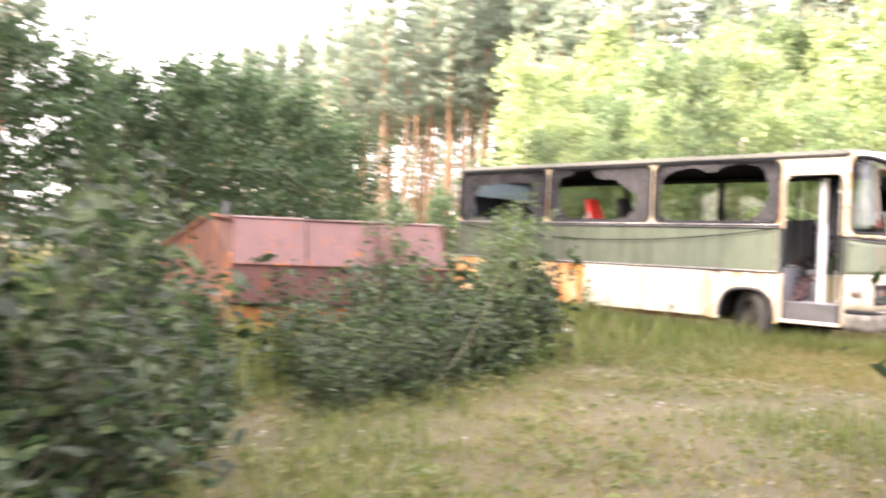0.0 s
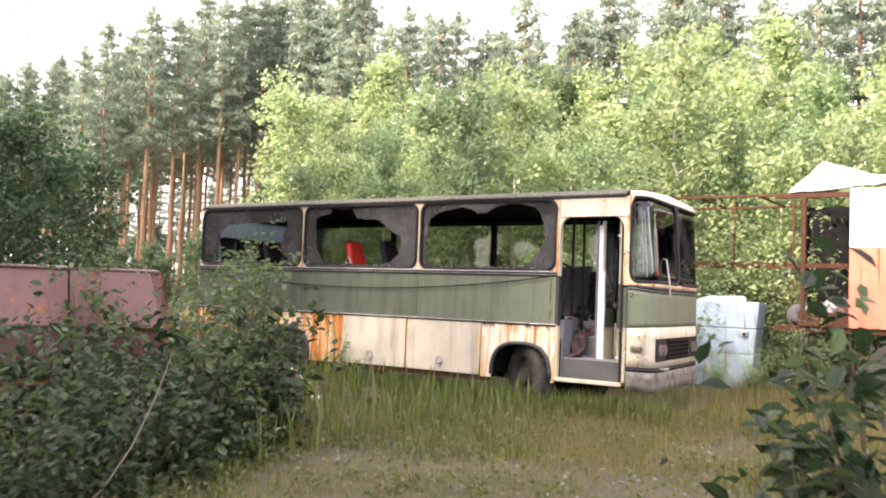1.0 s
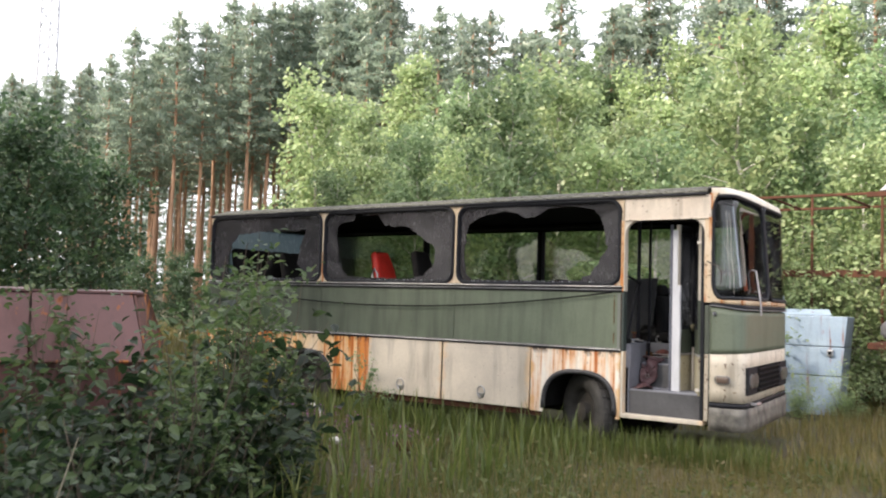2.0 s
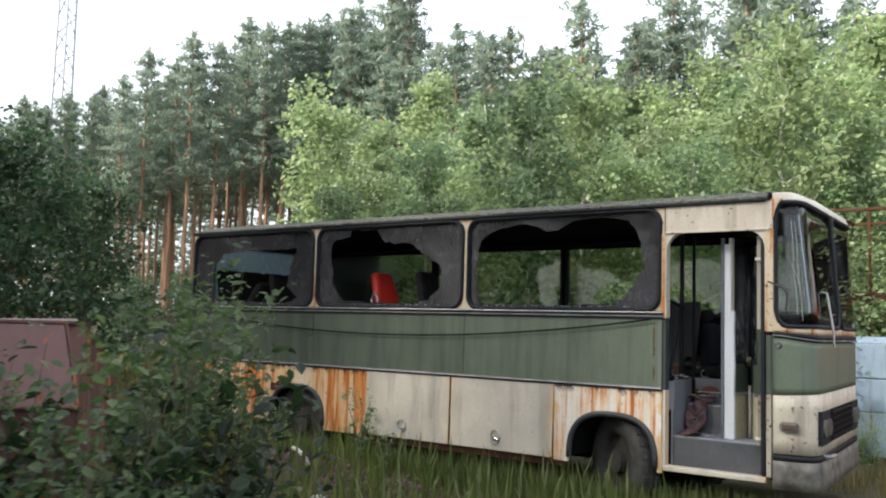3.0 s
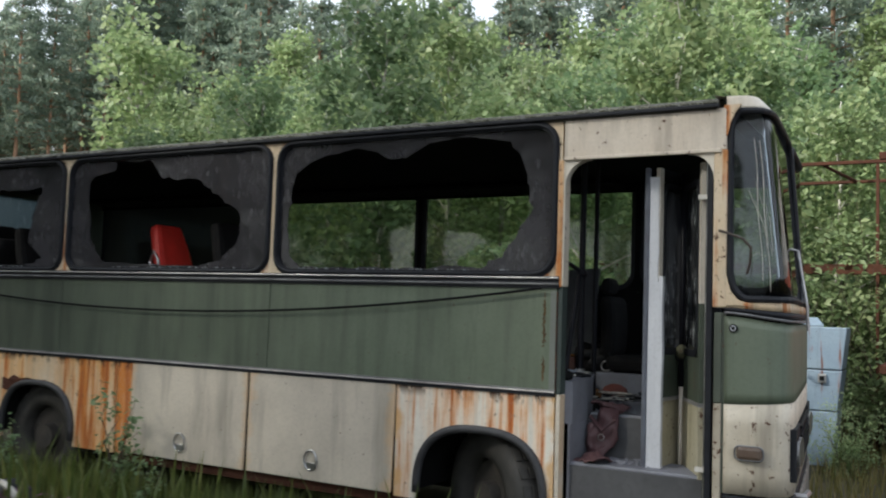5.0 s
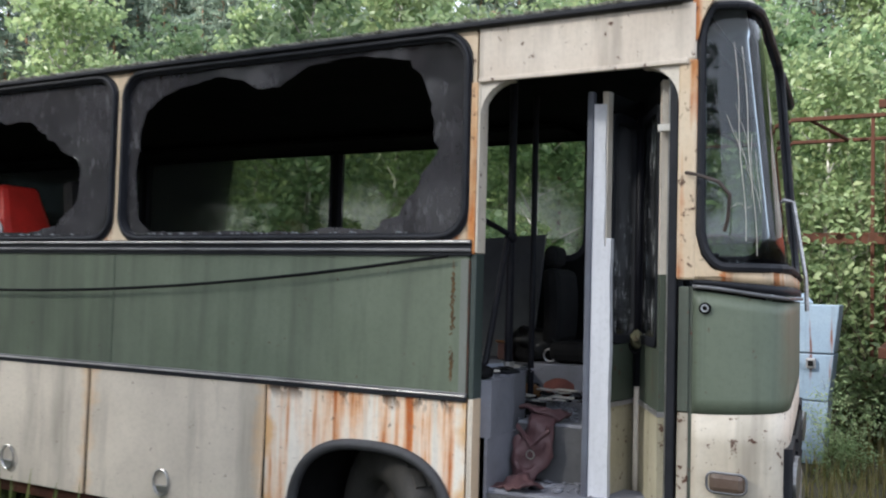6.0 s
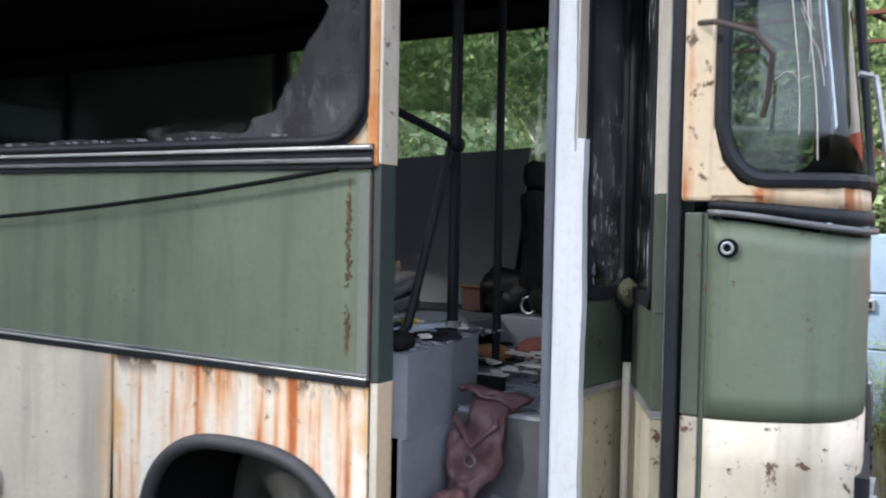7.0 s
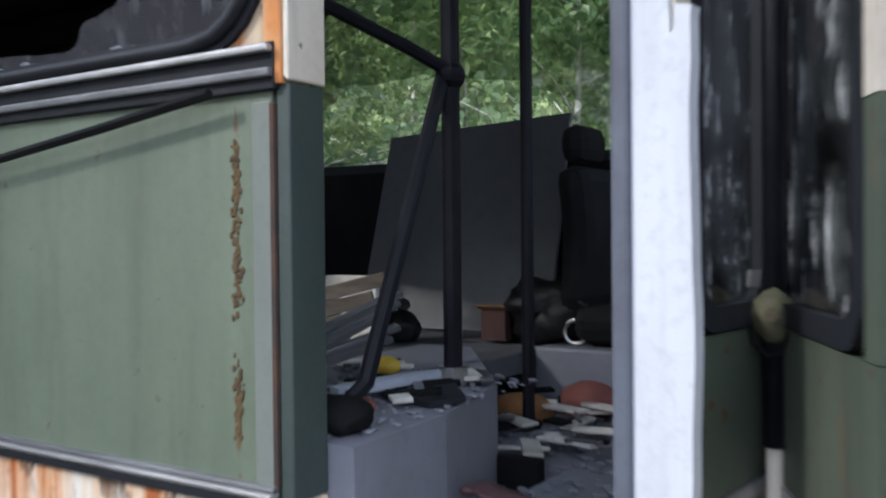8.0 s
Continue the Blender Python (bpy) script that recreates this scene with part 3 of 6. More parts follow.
part("skirt_panel", box(-9.944, -9.77, S, S + 0.025, Z_SKIRT, Z_LOW, 0.004), CREAM_RUST, bus)
for x0, x1, tilt in ((-9.76, -8.535, 0.012), (-8.51, -7.22, 0.02)):
    bm = box(x0, x1, S - 0.008, S + 0.016, Z_SKIRT + 0.02, Z_LOW - 0.012, 0.006)
    for v in bm.verts:
        v.co.y -= tilt * max(0, (Z_LOW - v.co.z)) * (0.4 + (v.co.x - x0))
    hatch = part("luggage_hatch", bm, HATCH, bus, "weathered grey-cream luggage hatch door")
    cx = (x0 + x1) / 2 - 0.03
    bm = tube([(cx + 0.055 * math.cos(a), S - 0.035, 0.535 + 0.07 * math.sin(a)) for a in [math.tau * k / 16 for k in range(16)]], 0.008, 6, closed=True)
    bm = box(cx - 0.045, cx + 0.045, S - 0.034, S - 0.012, 0.48, 0.52, 0.006, bm)
    part("ring_handle", bm, CHROME, hatch, "dull metal ring handle")
for x0, x1 in ((X_REAR, -11.55), (-9.94, -7.10)):
    part("bottom_rail", box(x0, x1, S + 0.03, S + 0.09, Z_SKIRT - 0.06, Z_SKIRT + 0.03, 0.005), RUSTSTEEL, bus, "rusted sill rail below the hatches")

part("edge_bead", box(X_DL - 0.058, X_DL - 0.018, S - 0.004, S + 0.01, Z_LOW + 0.022, Z_BELT - 0.056, 0.002), plain("grey_green_bead", (0.16, 0.175, 0.155), (0.12, 0.13, 0.115), 6, 0.5, stretch=(1, 1, 0.2)), bus, "grey-green edge bead")
# trims
# The black below the lower strip stands for the shadow of the trim.
part("belt_back", box(X_REAR, X_DL, S - 0.014, S + 0.002, Z_BELT - 0.040, Z_BELT + 0.036, 0.003), RUBBER, bus, "black backing and shadow line of the belt trim")
for z, h, d in ((Z_BELT + 0.024, 0.013, 0.030), (Z_BELT - 0.014, 0.015, 0.026)):
    part("belt_trim", box(X_REAR, X_DL, S - d, S - 0.014, z - h / 2, z + h / 2, 0.004), TRIM if z > Z_BELT else TRIM_DULL, bus, "metal belt trim")
part("lower_trim", box(X_REAR, X_DL - 0.012, S - 0.022, S + 0.003, Z_LOW + 0.006, Z_LOW + 0.015, 0.003), TRIM, bus, "bright metal lower trim")
part("lower_trim", box(X_REAR, X_DL - 0.012, S - 0.016, S + 0.003, Z_LOW - 0.016, Z_LOW + 0.005, 0.004), RUBBER, bus)
part("lower_trim", box(X_REAR, X_DL - 0.012, S - 0.014, S + 0.003, Z_LOW + 0.016, Z_LOW + 0.025, 0.003), TRIM_DULL, bus)
# corrosion blisters and the rusty seam beside the door jamb
rng = random.Random(23)
bm = bmesh.new()
for i in range(260):
    z = rng.choice((1.25, 1.31, 1.47, 1.52, 1.60, 1.65, 1.69)) + rng.gauss(0, 0.024)
    if not 1.22 < z < 1.73:
        continue
    r = rng.uniform(0.0015, 0.0045)
    bmesh.ops.create_icosphere(bm, subdivisions=1, radius=r, matrix=Matrix.Translation((-6.138 + rng.gauss(0, 0.005), S - 0.001, z)) @ Matrix.Diagonal((1, 0.8, 1.7, 1)))
tagged(part("corrosion_crust", bm, plain("blistered_rust", (0.12, 0.075, 0.03), (0.06, 0.038, 0.02), 30, 0.95), bus, "brown corrosion blisters in the green paint"), kind="stuff")
part("rusty_seam", box(X_DL - 0.0175, X_DL - 0.0085, S - 0.006, S + 0.004, Z_LOW + 0.02, Z_BELT - 0.06, 0.001), plain("seam_rust", (0.035, 0.024, 0.02), (0.075, 0.036, 0.02), 11, 0.9), bus, "thin rusty seam at the jamb")
part("hanging_cable", tube([(-12.9 + 6.75 * k / 24, S - 0.045, 1.79 - 0.84 * (k / 24) * (1 - k / 24) * 1.1) for k in range(25)], 0.009, 6), BLACK, bus, "slack black cable along the side")

# roof
bm = bmesh.new()
prof = [(S - 0.005, 2.845), (S - 0.02, 2.875), (S + 0.06, 2.915), (S + 0.3, 2.985), (S + 0.75, 3.02), (MID, 3.03), (FAR - 0.75, 3.02), (FAR - 0.3, 2.985), (FAR - 0.06, 2.915), (FAR + 0.02, 2.875), (FAR + 0.005, 2.845)]
inner = [(S + 0.06, 2.85), (S + 0.3, 2.90), (MID, 2.94), (FAR - 0.3, 2.90), (FAR - 0.06, 2.85)]
loop = prof + inner[::-1]
part("roof", slab([(X_REAR, y, z) for y, z in loop], (X_DR - X_REAR, 0, 0)), ROOFDIRT, bus, "dirty grey roof with moss and litter")
part("drip_rail", box(X_REAR, X_DR + 0.02, S - 0.04, S - 0.003, 2.855, 2.880, 0.006), RUBBER, bus, "dark roof gutter")
rng = random.Random(4)
bm = bmesh.new()
for i in range(1000):
    x = rng.uniform(X_REAR + 0.1, X_DR)
    y = S - 0.022 + abs(rng.gauss(0, 0.10))
    z = 2.890 + min(0.08, max(0.0, (y - S) * 0.32))
    r = rng.uniform(0.005, 0.024)
    bmesh.ops.create_icosphere(bm, subdivisions=1, radius=r, matrix=Matrix.Translation((x, y, z)) @ Matrix.Diagonal((1.5, 1.2, 0.7, 1)))
tagged(part("moss_litter", bm, plain("roof_moss", (0.17, 0.165, 0.13), (0.07, 0.07, 0.05), 14, 0.95, strength=0.7), bus, "moss and leaf litter on the roof edge"), kind="stuff")

# rear wall
bm = ring([(X_REAR, S + 0.05, 0.4), (X_REAR, FAR - 0.05, 0.4), (X_REAR, FAR - 0.05, 2.86), (X_REAR, S + 0.05, 2.86)], [(X_REAR, S + 0.35, 1.8), (X_REAR, FAR - 0.35, 1.8), (X_REAR, FAR - 0.35, 2.74), (X_REAR, S + 0.35, 2.74)], (0.05, 0, 0))
part("rear_wall", bm, GREEN, bus, "green rear wall")
pane = part("rear_window", slab([(X_REAR + 0.02, S + 0.35, 1.8), (X_REAR + 0.02, FAR - 0.35, 1.8), (X_REAR + 0.02, FAR - 0.35, 2.74), (X_REAR + 0.02, S + 0.35, 2.74)], (0.006, 0, 0)), GLASS_REAR, bus, "bluish rear window pane")
pane.visible_shadow = False

# door frame
FX = X_DL
part("lintel", box(X_DL + 0.01, -5.030, S - 0.006, S + 0.05, 2.612, 2.856, 0.008), LINTEL, bus, "stained cream panel over the doorway")
part("lintel_bead", box(X_DL + 0.015, X_DR + 0.03, S - 0.02, S + 0.0, 2.596, 2.617, 0.004), LINTEL, bus)
part("door_post", box(X_DL - 0.026, X_DL + 0.012, S - 0.010, S + 0.06, 1.80, 2.60, 0.004), RUSTY_POST, bus, "rusted cream door post")
part("door_post_edge", box(X_DL + 0.0125, X_DL + 0.024, S - 0.006, S + 0.085, 1.805, 2.60, 0.004), CREAM_CHIPPED, bus)
part("door_post_edge", box(X_DL - 0.008, X_DL + 0.020, S + 0.000, S + 0.085, 1.135, 1.803, 0.004), JAMB, bus, "green door jamb, darkened as in shade")
part("door_post_edge", box(X_DL - 0.008, X_DL + 0.020, S + 0.000, S + 0.085, 0.44, 1.133, 0.004), HATCH, bus)
corner = [(X_DL + 0.022, S, 2.60), (X_DL + 0.022, S, 2.44)] + [(X_DL + 0.022 + 0.16 * (1 - math.cos(a)), S, 2.44 + 0.16 * math.sin(a)) for a in [math.pi / 2 * k / 7 for k in range(1, 8)]]
part("door_corner", slab(corner, (0, 0.06, 0)), CREAM, bus)
corner = [(X_DR - 0.01, S, 2.60), (X_DR - 0.01, S, 2.44)] + [(X_DR - 0.01 - 0.16 * (1 - math.cos(a)), S, 2.44 + 0.16 * math.sin(a)) for a in [math.pi / 2 * k / 7 for k in range(1, 8)]]
part("door_corner", slab(corner, (0, 0.06, 0)), CREAM, bus)
part("front_pillar", box(X_DR - 0.01, -5.022, S - 0.008, S + 0.05, 1.70, 2.615, 0.01), CREAM_PILLAR, bus, "cream front pillar with flaking rust")
part("jamb", box(X_DR - 0.05, X_DR - 0.012, S + 0.01, S + 0.14, 0.45, 2.60, 0.008), RUBBER, bus, "black door jamb")
part("corner_strip", box(X_DR + 0.002, X_DR + 0.046, S - 0.007, S + 0.06, 1.160, 1.672, 0.005), GREEN_GRIMY, bus, "grimy green edge strip beside the doorway")
part("corner_strip", box(X_DR + 0.002, X_DR + 0.046, S - 0.007, S + 0.06, 0.45, 1.157, 0.005), CREAM_GRIMY, bus, "chipped cream edge strip beside the doorway")
part("corner_groove", box(X_DR + 0.0465, X_DR + 0.058, S + 0.003, S + 0.05, 0.66, 1.672), GREEN_GRIMY, bus)
part("door_sill", box(X_DL, X_DR, S - 0.03, S + 0.12, 0.40, 0.445, 0.008), HATCH, bus, "worn pale door sill")

# inside: floor, steps, ledge
# Dark sheets over the step fronts; the shade of the well is in their colour.
part("step_riser", box(X_DL + 0.06, X_DR - 0.06, S + 0.085, S + 0.10, 0.445, 0.70), LINING, bus, "shade-dark grey step riser")
part("step_riser", box(X_DL + 0.062, -5.55, S + 0.405, S + 0.42, 0.722, 0.985), LINING, bus, "shade-dark step riser")
part("inner_step", box(X_DL + 0.05, X_DR, S + 0.1, S + 0.46, 0.42, 0.72, 0.012), STEPGREY, bus, "grey entrance step")
part("inner_step", box(-6.45, -5.30, S + 0.91, S + 1.665, 0.52, 1.0, 0.004), STEPGREY, bus, "grey entrance floor")
part("inner_step", box(X_DL + 0.062, -5.55, S + 0.42, S + 0.905, 0.42, 1.0, 0.012), STEPGREY, bus, "grey entrance step")
part("inner_floor", box(-6.45, X_DR + 0.1, S + 1.67, FAR - 0.065, 0.5, 1.18, 0.01), STEPGREY, bus, "grey driver platform")
part("inner_floor", box(X_REAR + 0.05, -6.454, S + 0.04, FAR - 0.04, 1.1, 1.17, 0.004), LINING, bus, "dirty grey floor")
part("ledge", slab([(-5.97, S + 0.09, 0.95), (-5.99, S + 0.40, 0.95), (-6.08, S + 0.76, 0.95), (-6.49, S + 1.32, 0.95), (-6.66, S + 1.32, 0.95), (-6.66, S + 0.06, 0.95)], (0, 0, 0.265)), STEPGREY, bus, "grey painted wheel housing")
part("well_wall", box(X_DL + 0.045, X_DL + 0.06, S + 0.08, S + 0.9, 0.45, 0.95), STEPGREY, bus, "grey wall of the entrance well")
# Near-black block: the darkness under the bus is in its colour.
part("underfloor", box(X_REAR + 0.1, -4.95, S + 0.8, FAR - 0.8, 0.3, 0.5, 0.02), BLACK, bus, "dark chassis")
# Ceiling, cove and linings carry the dark of the inside as colour.
part("inner_ceiling", box(X_REAR + 0.06, X_DR, S + 0.1, FAR - 0.1, 2.80, 2.838), BLACK, bus, "shade-dark ceiling lining")
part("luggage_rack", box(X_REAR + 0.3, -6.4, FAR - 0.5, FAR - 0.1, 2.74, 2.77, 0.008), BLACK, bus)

part("inner_cove", box(X_REAR + 0.06, X_DR - 0.02, FAR - 0.085, FAR - 0.062, 2.715, 2.80), BLACK, bus, "shade-dark cove above the far windows")
part("inner_lining", box(X_REAR + 0.06, X_DR - 0.02, FAR - 0.06, FAR - 0.045, 1.18, 1.84), BLACK, bus, "shade-dark inner side lining")
part("inner_lining", box(X_REAR + 0.06, X_DL - 0.64, S + 0.06, S + 0.075, 1.18, 1.80), BLACK, bus, "shade-dark inner side lining")
# grab poles
part("grab_pole", tube([(-6.15, 15.18, 1.2), (-6.15, 15.18, 2.82)], 0.022, 10), POLE, bus, "black vertical grab pole")
part("grab_pole", tube([(-6.26, 15.76, 1.0), (-6.26, 15.76, 2.82)], 0.018, 10), POLE, bus, "black vertical grab pole")
part("grab_rail", tube([(-6.15, 15.18, 1.93), (-6.19, 15.08, 1.97), (-6.34, 14.72, 2.10)], 0.016, 8), POLE, bus, "black grab rail")
part("brace_rail", tube([(-6.16, 15.16, 1.91), (-6.10, 14.79, 1.28), (-6.12, 14.71, 1.22)], 0.017, 8), POLE, bus, "slanting grey brace rail")
bm = bmesh.new()
bmesh.ops.create_uvsphere(bm, u_segments=10, v_segments=8, radius=0.036, matrix=Matrix.Translation((-6.15, 15.18, 1.92)))
part("pole_joint", bm, POLE, bus)
part("pole_foot", tube([(-6.15, 15.18, 1.2), (-6.15, 15.18, 1.26)], 0.034, 10), CHROME, bus)

# folded door, two leaves
E_, F_, P_ = Vector((-5.50, 14.72, 0)), Vector((-5.44, 15.17, 0)), Vector((-5.165, 14.60, 0))


def door_leaf(a, b, s0, s1):
    d = (b - a)
    w = d.length
    d = d.normalized()
    nrm = Vector((d.y, -d.x, 0)) * 0.028

    def at(u, z):
        p = a + d * u
        return (p.x, p.y, z)

    def mapped(loop):
        return [at(u, z) for u, _, z in loop]

    def piece(u0, u1, z0, z1):
        return slab([at(u0, z0), at(u1, z0), at(u1, z1), at(u0, z1)], nrm)

    leaf = part("door_leaf", piece(0, w, 1.14, 1.40), DOOR_GREEN, bus, "folded green and cream door leaf")
    part("leaf_panel", piece(0, w, 0.48, 1.115), DOOR_CREAM, leaf, "stained cream door panel")
    part("leaf_trim", slab([Vector(at(0, 1.117)) - nrm * 0.2, Vector(at(w, 1.117)) - nrm * 0.2, Vector(at(w, 1.138)) - nrm * 0.2, Vector(at(0, 1.138)) - nrm * 0.2], nrm * 1.4), TRIM, leaf)
    for u0, u1 in ((0.0, s0), (w - s1, w)):
        part("stile", piece(u0, u1, 1.402, 1.72), DOOR_GREEN, leaf, "green door stile")
        part("stile", piece(u0, u1, 1.722, 2.56), CREAM, leaf, "cream door stile")
    part("top_rail", piece(s0 + 0.002, w - s1 - 0.002, 2.48, 2.56), BLACK, leaf, "dark top rail")
    outer = rounded(s0 + 0.002, w - s1 - 0.002, 1.404, 2.478, 0.07, 5)
    c = ((s0 + w - s1) / 2, 1.94)
    inner = onto(outer, [(p[0], p[2]) for p in rounded(s0 + 0.03, w - s1 - 0.03, 1.442, 2.44, 0.06, 5)], c)
    part("window_rubber", ring([Vector(p) - nrm * 0.2 for p in mapped(outer)], [Vector(p) - nrm * 0.2 for p in mapped(inner)], nrm * 1.4), RUBBER, leaf)
    pane = part("window_pane", slab([Vector(p) + nrm * 0.4 for p in mapped(inner)], nrm * 0.15), GLASS_DOOR, leaf, "grimy cracked pane")
    pane.visible_shadow = False
    return leaf


leaf_a = door_leaf(E_, F_, 0.05, 0.115)
leaf_b = door_leaf(F_, P_, 0.10, 0.05)
# bare white edge strip of the leading leaf, chipped at the middle
bm = bmesh.new()
rng = random.Random(2)
strip = []
for k in range(24):
    strip.append((0.47 + 1.40 * k / 23, 0.086 + rng.uniform(-0.003, 0.003)))
strip += [(1.885, 0.087), (1.888, 0.064), (1.850, 0.062), (1.848, 0.057), (1.905, 0.054)]
for k in range(1, 10):
    strip.append((1.905 + 0.595 * k / 9, 0.056 + rng.uniform(-0.003, 0.003)))
left = [(-5.535, 14.70, 0.47 + 2.03 * k / 20) for k in range(21)]
right = [(-5.535 + w, 14.70 + 0.15 * w, z) for z, w in strip]
part("edge_strip", slab(left + right[::-1], (0.004, 0.03, 0)), WHITEWOOD, leaf_a, "chipped white edge strip of the door")
part("edge_rubber", box(-5.565, -5.534, 14.69, 14.735, 0.46, 2.56, 0.008), plain("grey_rubber", (0.10, 0.11, 0.14), (0.07, 0.07, 0.09), 6, 0.6), leaf_a, "grey rubber door seal")
part("pull_rod", tube([(-5.402, 15.0, 1.20), (-5.402, 15.0, 2.56)], 0.018, 10), POLE, leaf_b, "black vertical door rod", True)
part("pull_rod_foot", tube([(-5.402, 15.0, 0.5), (-5.402, 15.0, 1.199)], 0.014, 10), HATCH, leaf_b, "pale lower end of the door rod", True)
bm = bmesh.new()
bmesh.ops.create_icosphere(bm, subdivisions=3, radius=1)
for v in bm.verts:
    v.co *= 1 / (abs(v.co.x) ** 1.3 + abs(v.co.z) ** 1.3 + 0.5 * abs(v.co.y)) ** 0.55
    v.co += 0.16 * noise.noise_vector(v.co * 2.3)
bm.transform(Matrix.Translation((-5.400, 14.985, 1.42)) @ Matrix.Diagonal((0.043, 0.020, 0.048, 1)))
part("hinge_block", bm, plain("brass_grime", (0.10, 0.092, 0.045), (0.045, 0.045, 0.028), 30, 0.65, strength=0.9), leaf_b, "greasy brass hinge block", True)
part("hinge_bolt", tube([(-5.397, 14.970, 1.425), (-5.394, 14.945, 1.425)], 0.012, 7), plain("old_brass", (0.17, 0.13, 0.055), (0.08, 0.06, 0.03), 30, 0.5), leaf_b)
part("hinge_strap", tube([(-5.44, 14.985, 1.41), (-5.428, 14.97, 1.375), (-5.404, 14.965, 1.355), (-5.385, 14.965, 1.36), (-5.370, 14.97, 1.40)], 0.004, 6), BLACK, leaf_b)
part("door_arm", tube([(-5.150, 14.585, 0.48), (-5.150, 14.585, 2.56)], 0.014, 8), CHROME, leaf_b, "grey metal door shaft")
part("shaft_bracket", box(-5.20, -5.12, 14.545, 14.57, 2.33, 2.36, 0.004), PAPER, leaf_b)
part("shaft_bracket", box(-5.20, -5.12, 14.545, 14.57, 0.75, 0.78, 0.004), PAPER, leaf_b)


# front end
def nose(s, z):
    """Place on the front's plan: s from 0 at the door pillar round to 1 at the far pillar, at height z."""
    k = s if s <= 0.5 else 1 - s
    stops = [(0.0, -5.03, S), (0.06, -4.885, S + 0.006), (0.10, -4.78, S + 0.026), (0.125, -4.725, S + 0.06), (0.15, -4.692, S + 0.115), (0.18, -4.674, S + 0.19), (0.24, -4.668, S + 0.32), (0.36, -4.666, S + 0.75), (0.5, -4.665, MID)]
    for a, b in zip(stops, stops[1:]):
        if k <= b[0]:
            f = (k - a[0]) / (b[0] - a[0])
            x, y = a[1] + (b[1] - a[1]) * f, a[2] + (b[2] - a[2]) * f
            break
    if s > 0.5:
        y = S + FAR - y
    x = max(x - 0.10 * max(0.0, y - S - 0.1), -5.06)
    up = max(0.0, z - 1.70)
    pull = 1 - 0.30 * up - 2.2 * max(0.0, z - 2.86)
    yy = y + (MID - y) * 0.02 * up
    return Vector((-5.05 + (x + 5.05) * pull, yy, z))


def nose_band(name, z0, z1, material, label, s0=0.0, s1=1.0, out=0.0, rows=4, cols=72, dip=(0.0, 0.0), thick=0.022):
    bm = bmesh.new()
    grid, back = [], []
    for j in range(rows + 1):
        z = z0 + (z1 - z0) * j / rows
        a, b = [], []
        for i in range(cols + 1):
            s = s0 + (s1 - s0) * i / cols
            k = min(1.0, min(s, 1 - s) / 0.16)
            p = nose(s, z) - Vector((0, 0, (dip[0] + (dip[1] - dip[0]) * j / rows) * k * k * (3 - 2 * k)))
            t = (nose(min(1, s + 0.01), z) - nose(max(0, s - 0.01), z)).normalized()
            n = Vector((t.y, -t.x, 0))
            a.append(bm.verts.new(p + n * out))
            b.append(bm.verts.new(p + n * (out - thick)))
        grid.append(a)
        back.append(b)
    for j in range(rows):
        for i in range(cols):
            bm.faces.new((grid[j][i], grid[j][i + 1], grid[j + 1][i + 1], grid[j + 1][i]))
            bm.faces.new((back[j][i], back[j + 1][i], back[j + 1][i + 1], back[j][i + 1]))
    for j in range(rows):
        bm.faces.new((grid[j][0], grid[j + 1][0], back[j + 1][0], back[j][0]))
        bm.faces.new((grid[j][-1], back[j][-1], back[j + 1][-1], grid[j + 1][-1]))
    for i in range(cols):
        bm.faces.new((grid[0][i], back[0][i], back[0][i + 1], grid[0][i + 1]))
        bm.faces.new((grid[-1][i], grid[-1][i + 1], back[-1][i + 1], back[-1][i]))
    return part(name, bm, material, bus, label, True)


nose_band("front_panel", 0.66, 1.155, CREAM_CHIPPED, "cream front corner panel with dirt and chips", dip=(0.0, -0.02))
nose_band("front_panel", 1.158, 1.655, GREEN_FRONT, "faded green front panel", rows=8, dip=(-0.02, 0.04))
nose_band("front_trim", 1.664, 1.680, TRIM_DULL, "metal trim under the windscreen", out=0.018, rows=1, dip=(0.04, 0.04))
nose_band("front_trim", 1.684, 1.700, RUBBER, "", out=0.008, rows=1, dip=(0.04, 0.02))
nose_band("screen_sill", 1.702, 1.740, CREAM_PILLAR, "rusted cream sill under the windscreen", rows=1, dip=(0.02, 0.0))
nose_band("front_brow", 2.855, 2.93, CREAM, "cream front brow below the roof", rows=5)
# The bumper colour holds both its dirt and the shade of the front.
nose_band("bumper", 0.36, 0.60, plain("dirty_shaded_bumper", (0.20, 0.185, 0.16), (0.045, 0.042, 0.038), 7, 0.7, strength=0.5), "battered pale bumper", out=0.02, rows=3)
nose_band("bumper_lip", 0.605, 0.65, RUBBER, "", out=0.006, rows=1)
bm = bmesh.new()
top = [bm.verts.new(nose(i / 48, 2.93)) for i in range(49)]
rear_l, rear_r = bm.verts.new((-5.12, S + 0.04, 2.945)), bm.verts.new((-5.12, FAR - 0.04, 2.945))
mid_v = bm.verts.new((-5.0, MID, 3.0))
ringv = [rear_l] + top + [rear_r]
for a, b in zip(ringv, ringv[1:]):
    bm.faces.new((a, b, mid_v))
bm.faces.new((rear_r, rear_l, mid_v))
part("front_cap", bm, CREAM, bus, "", True)


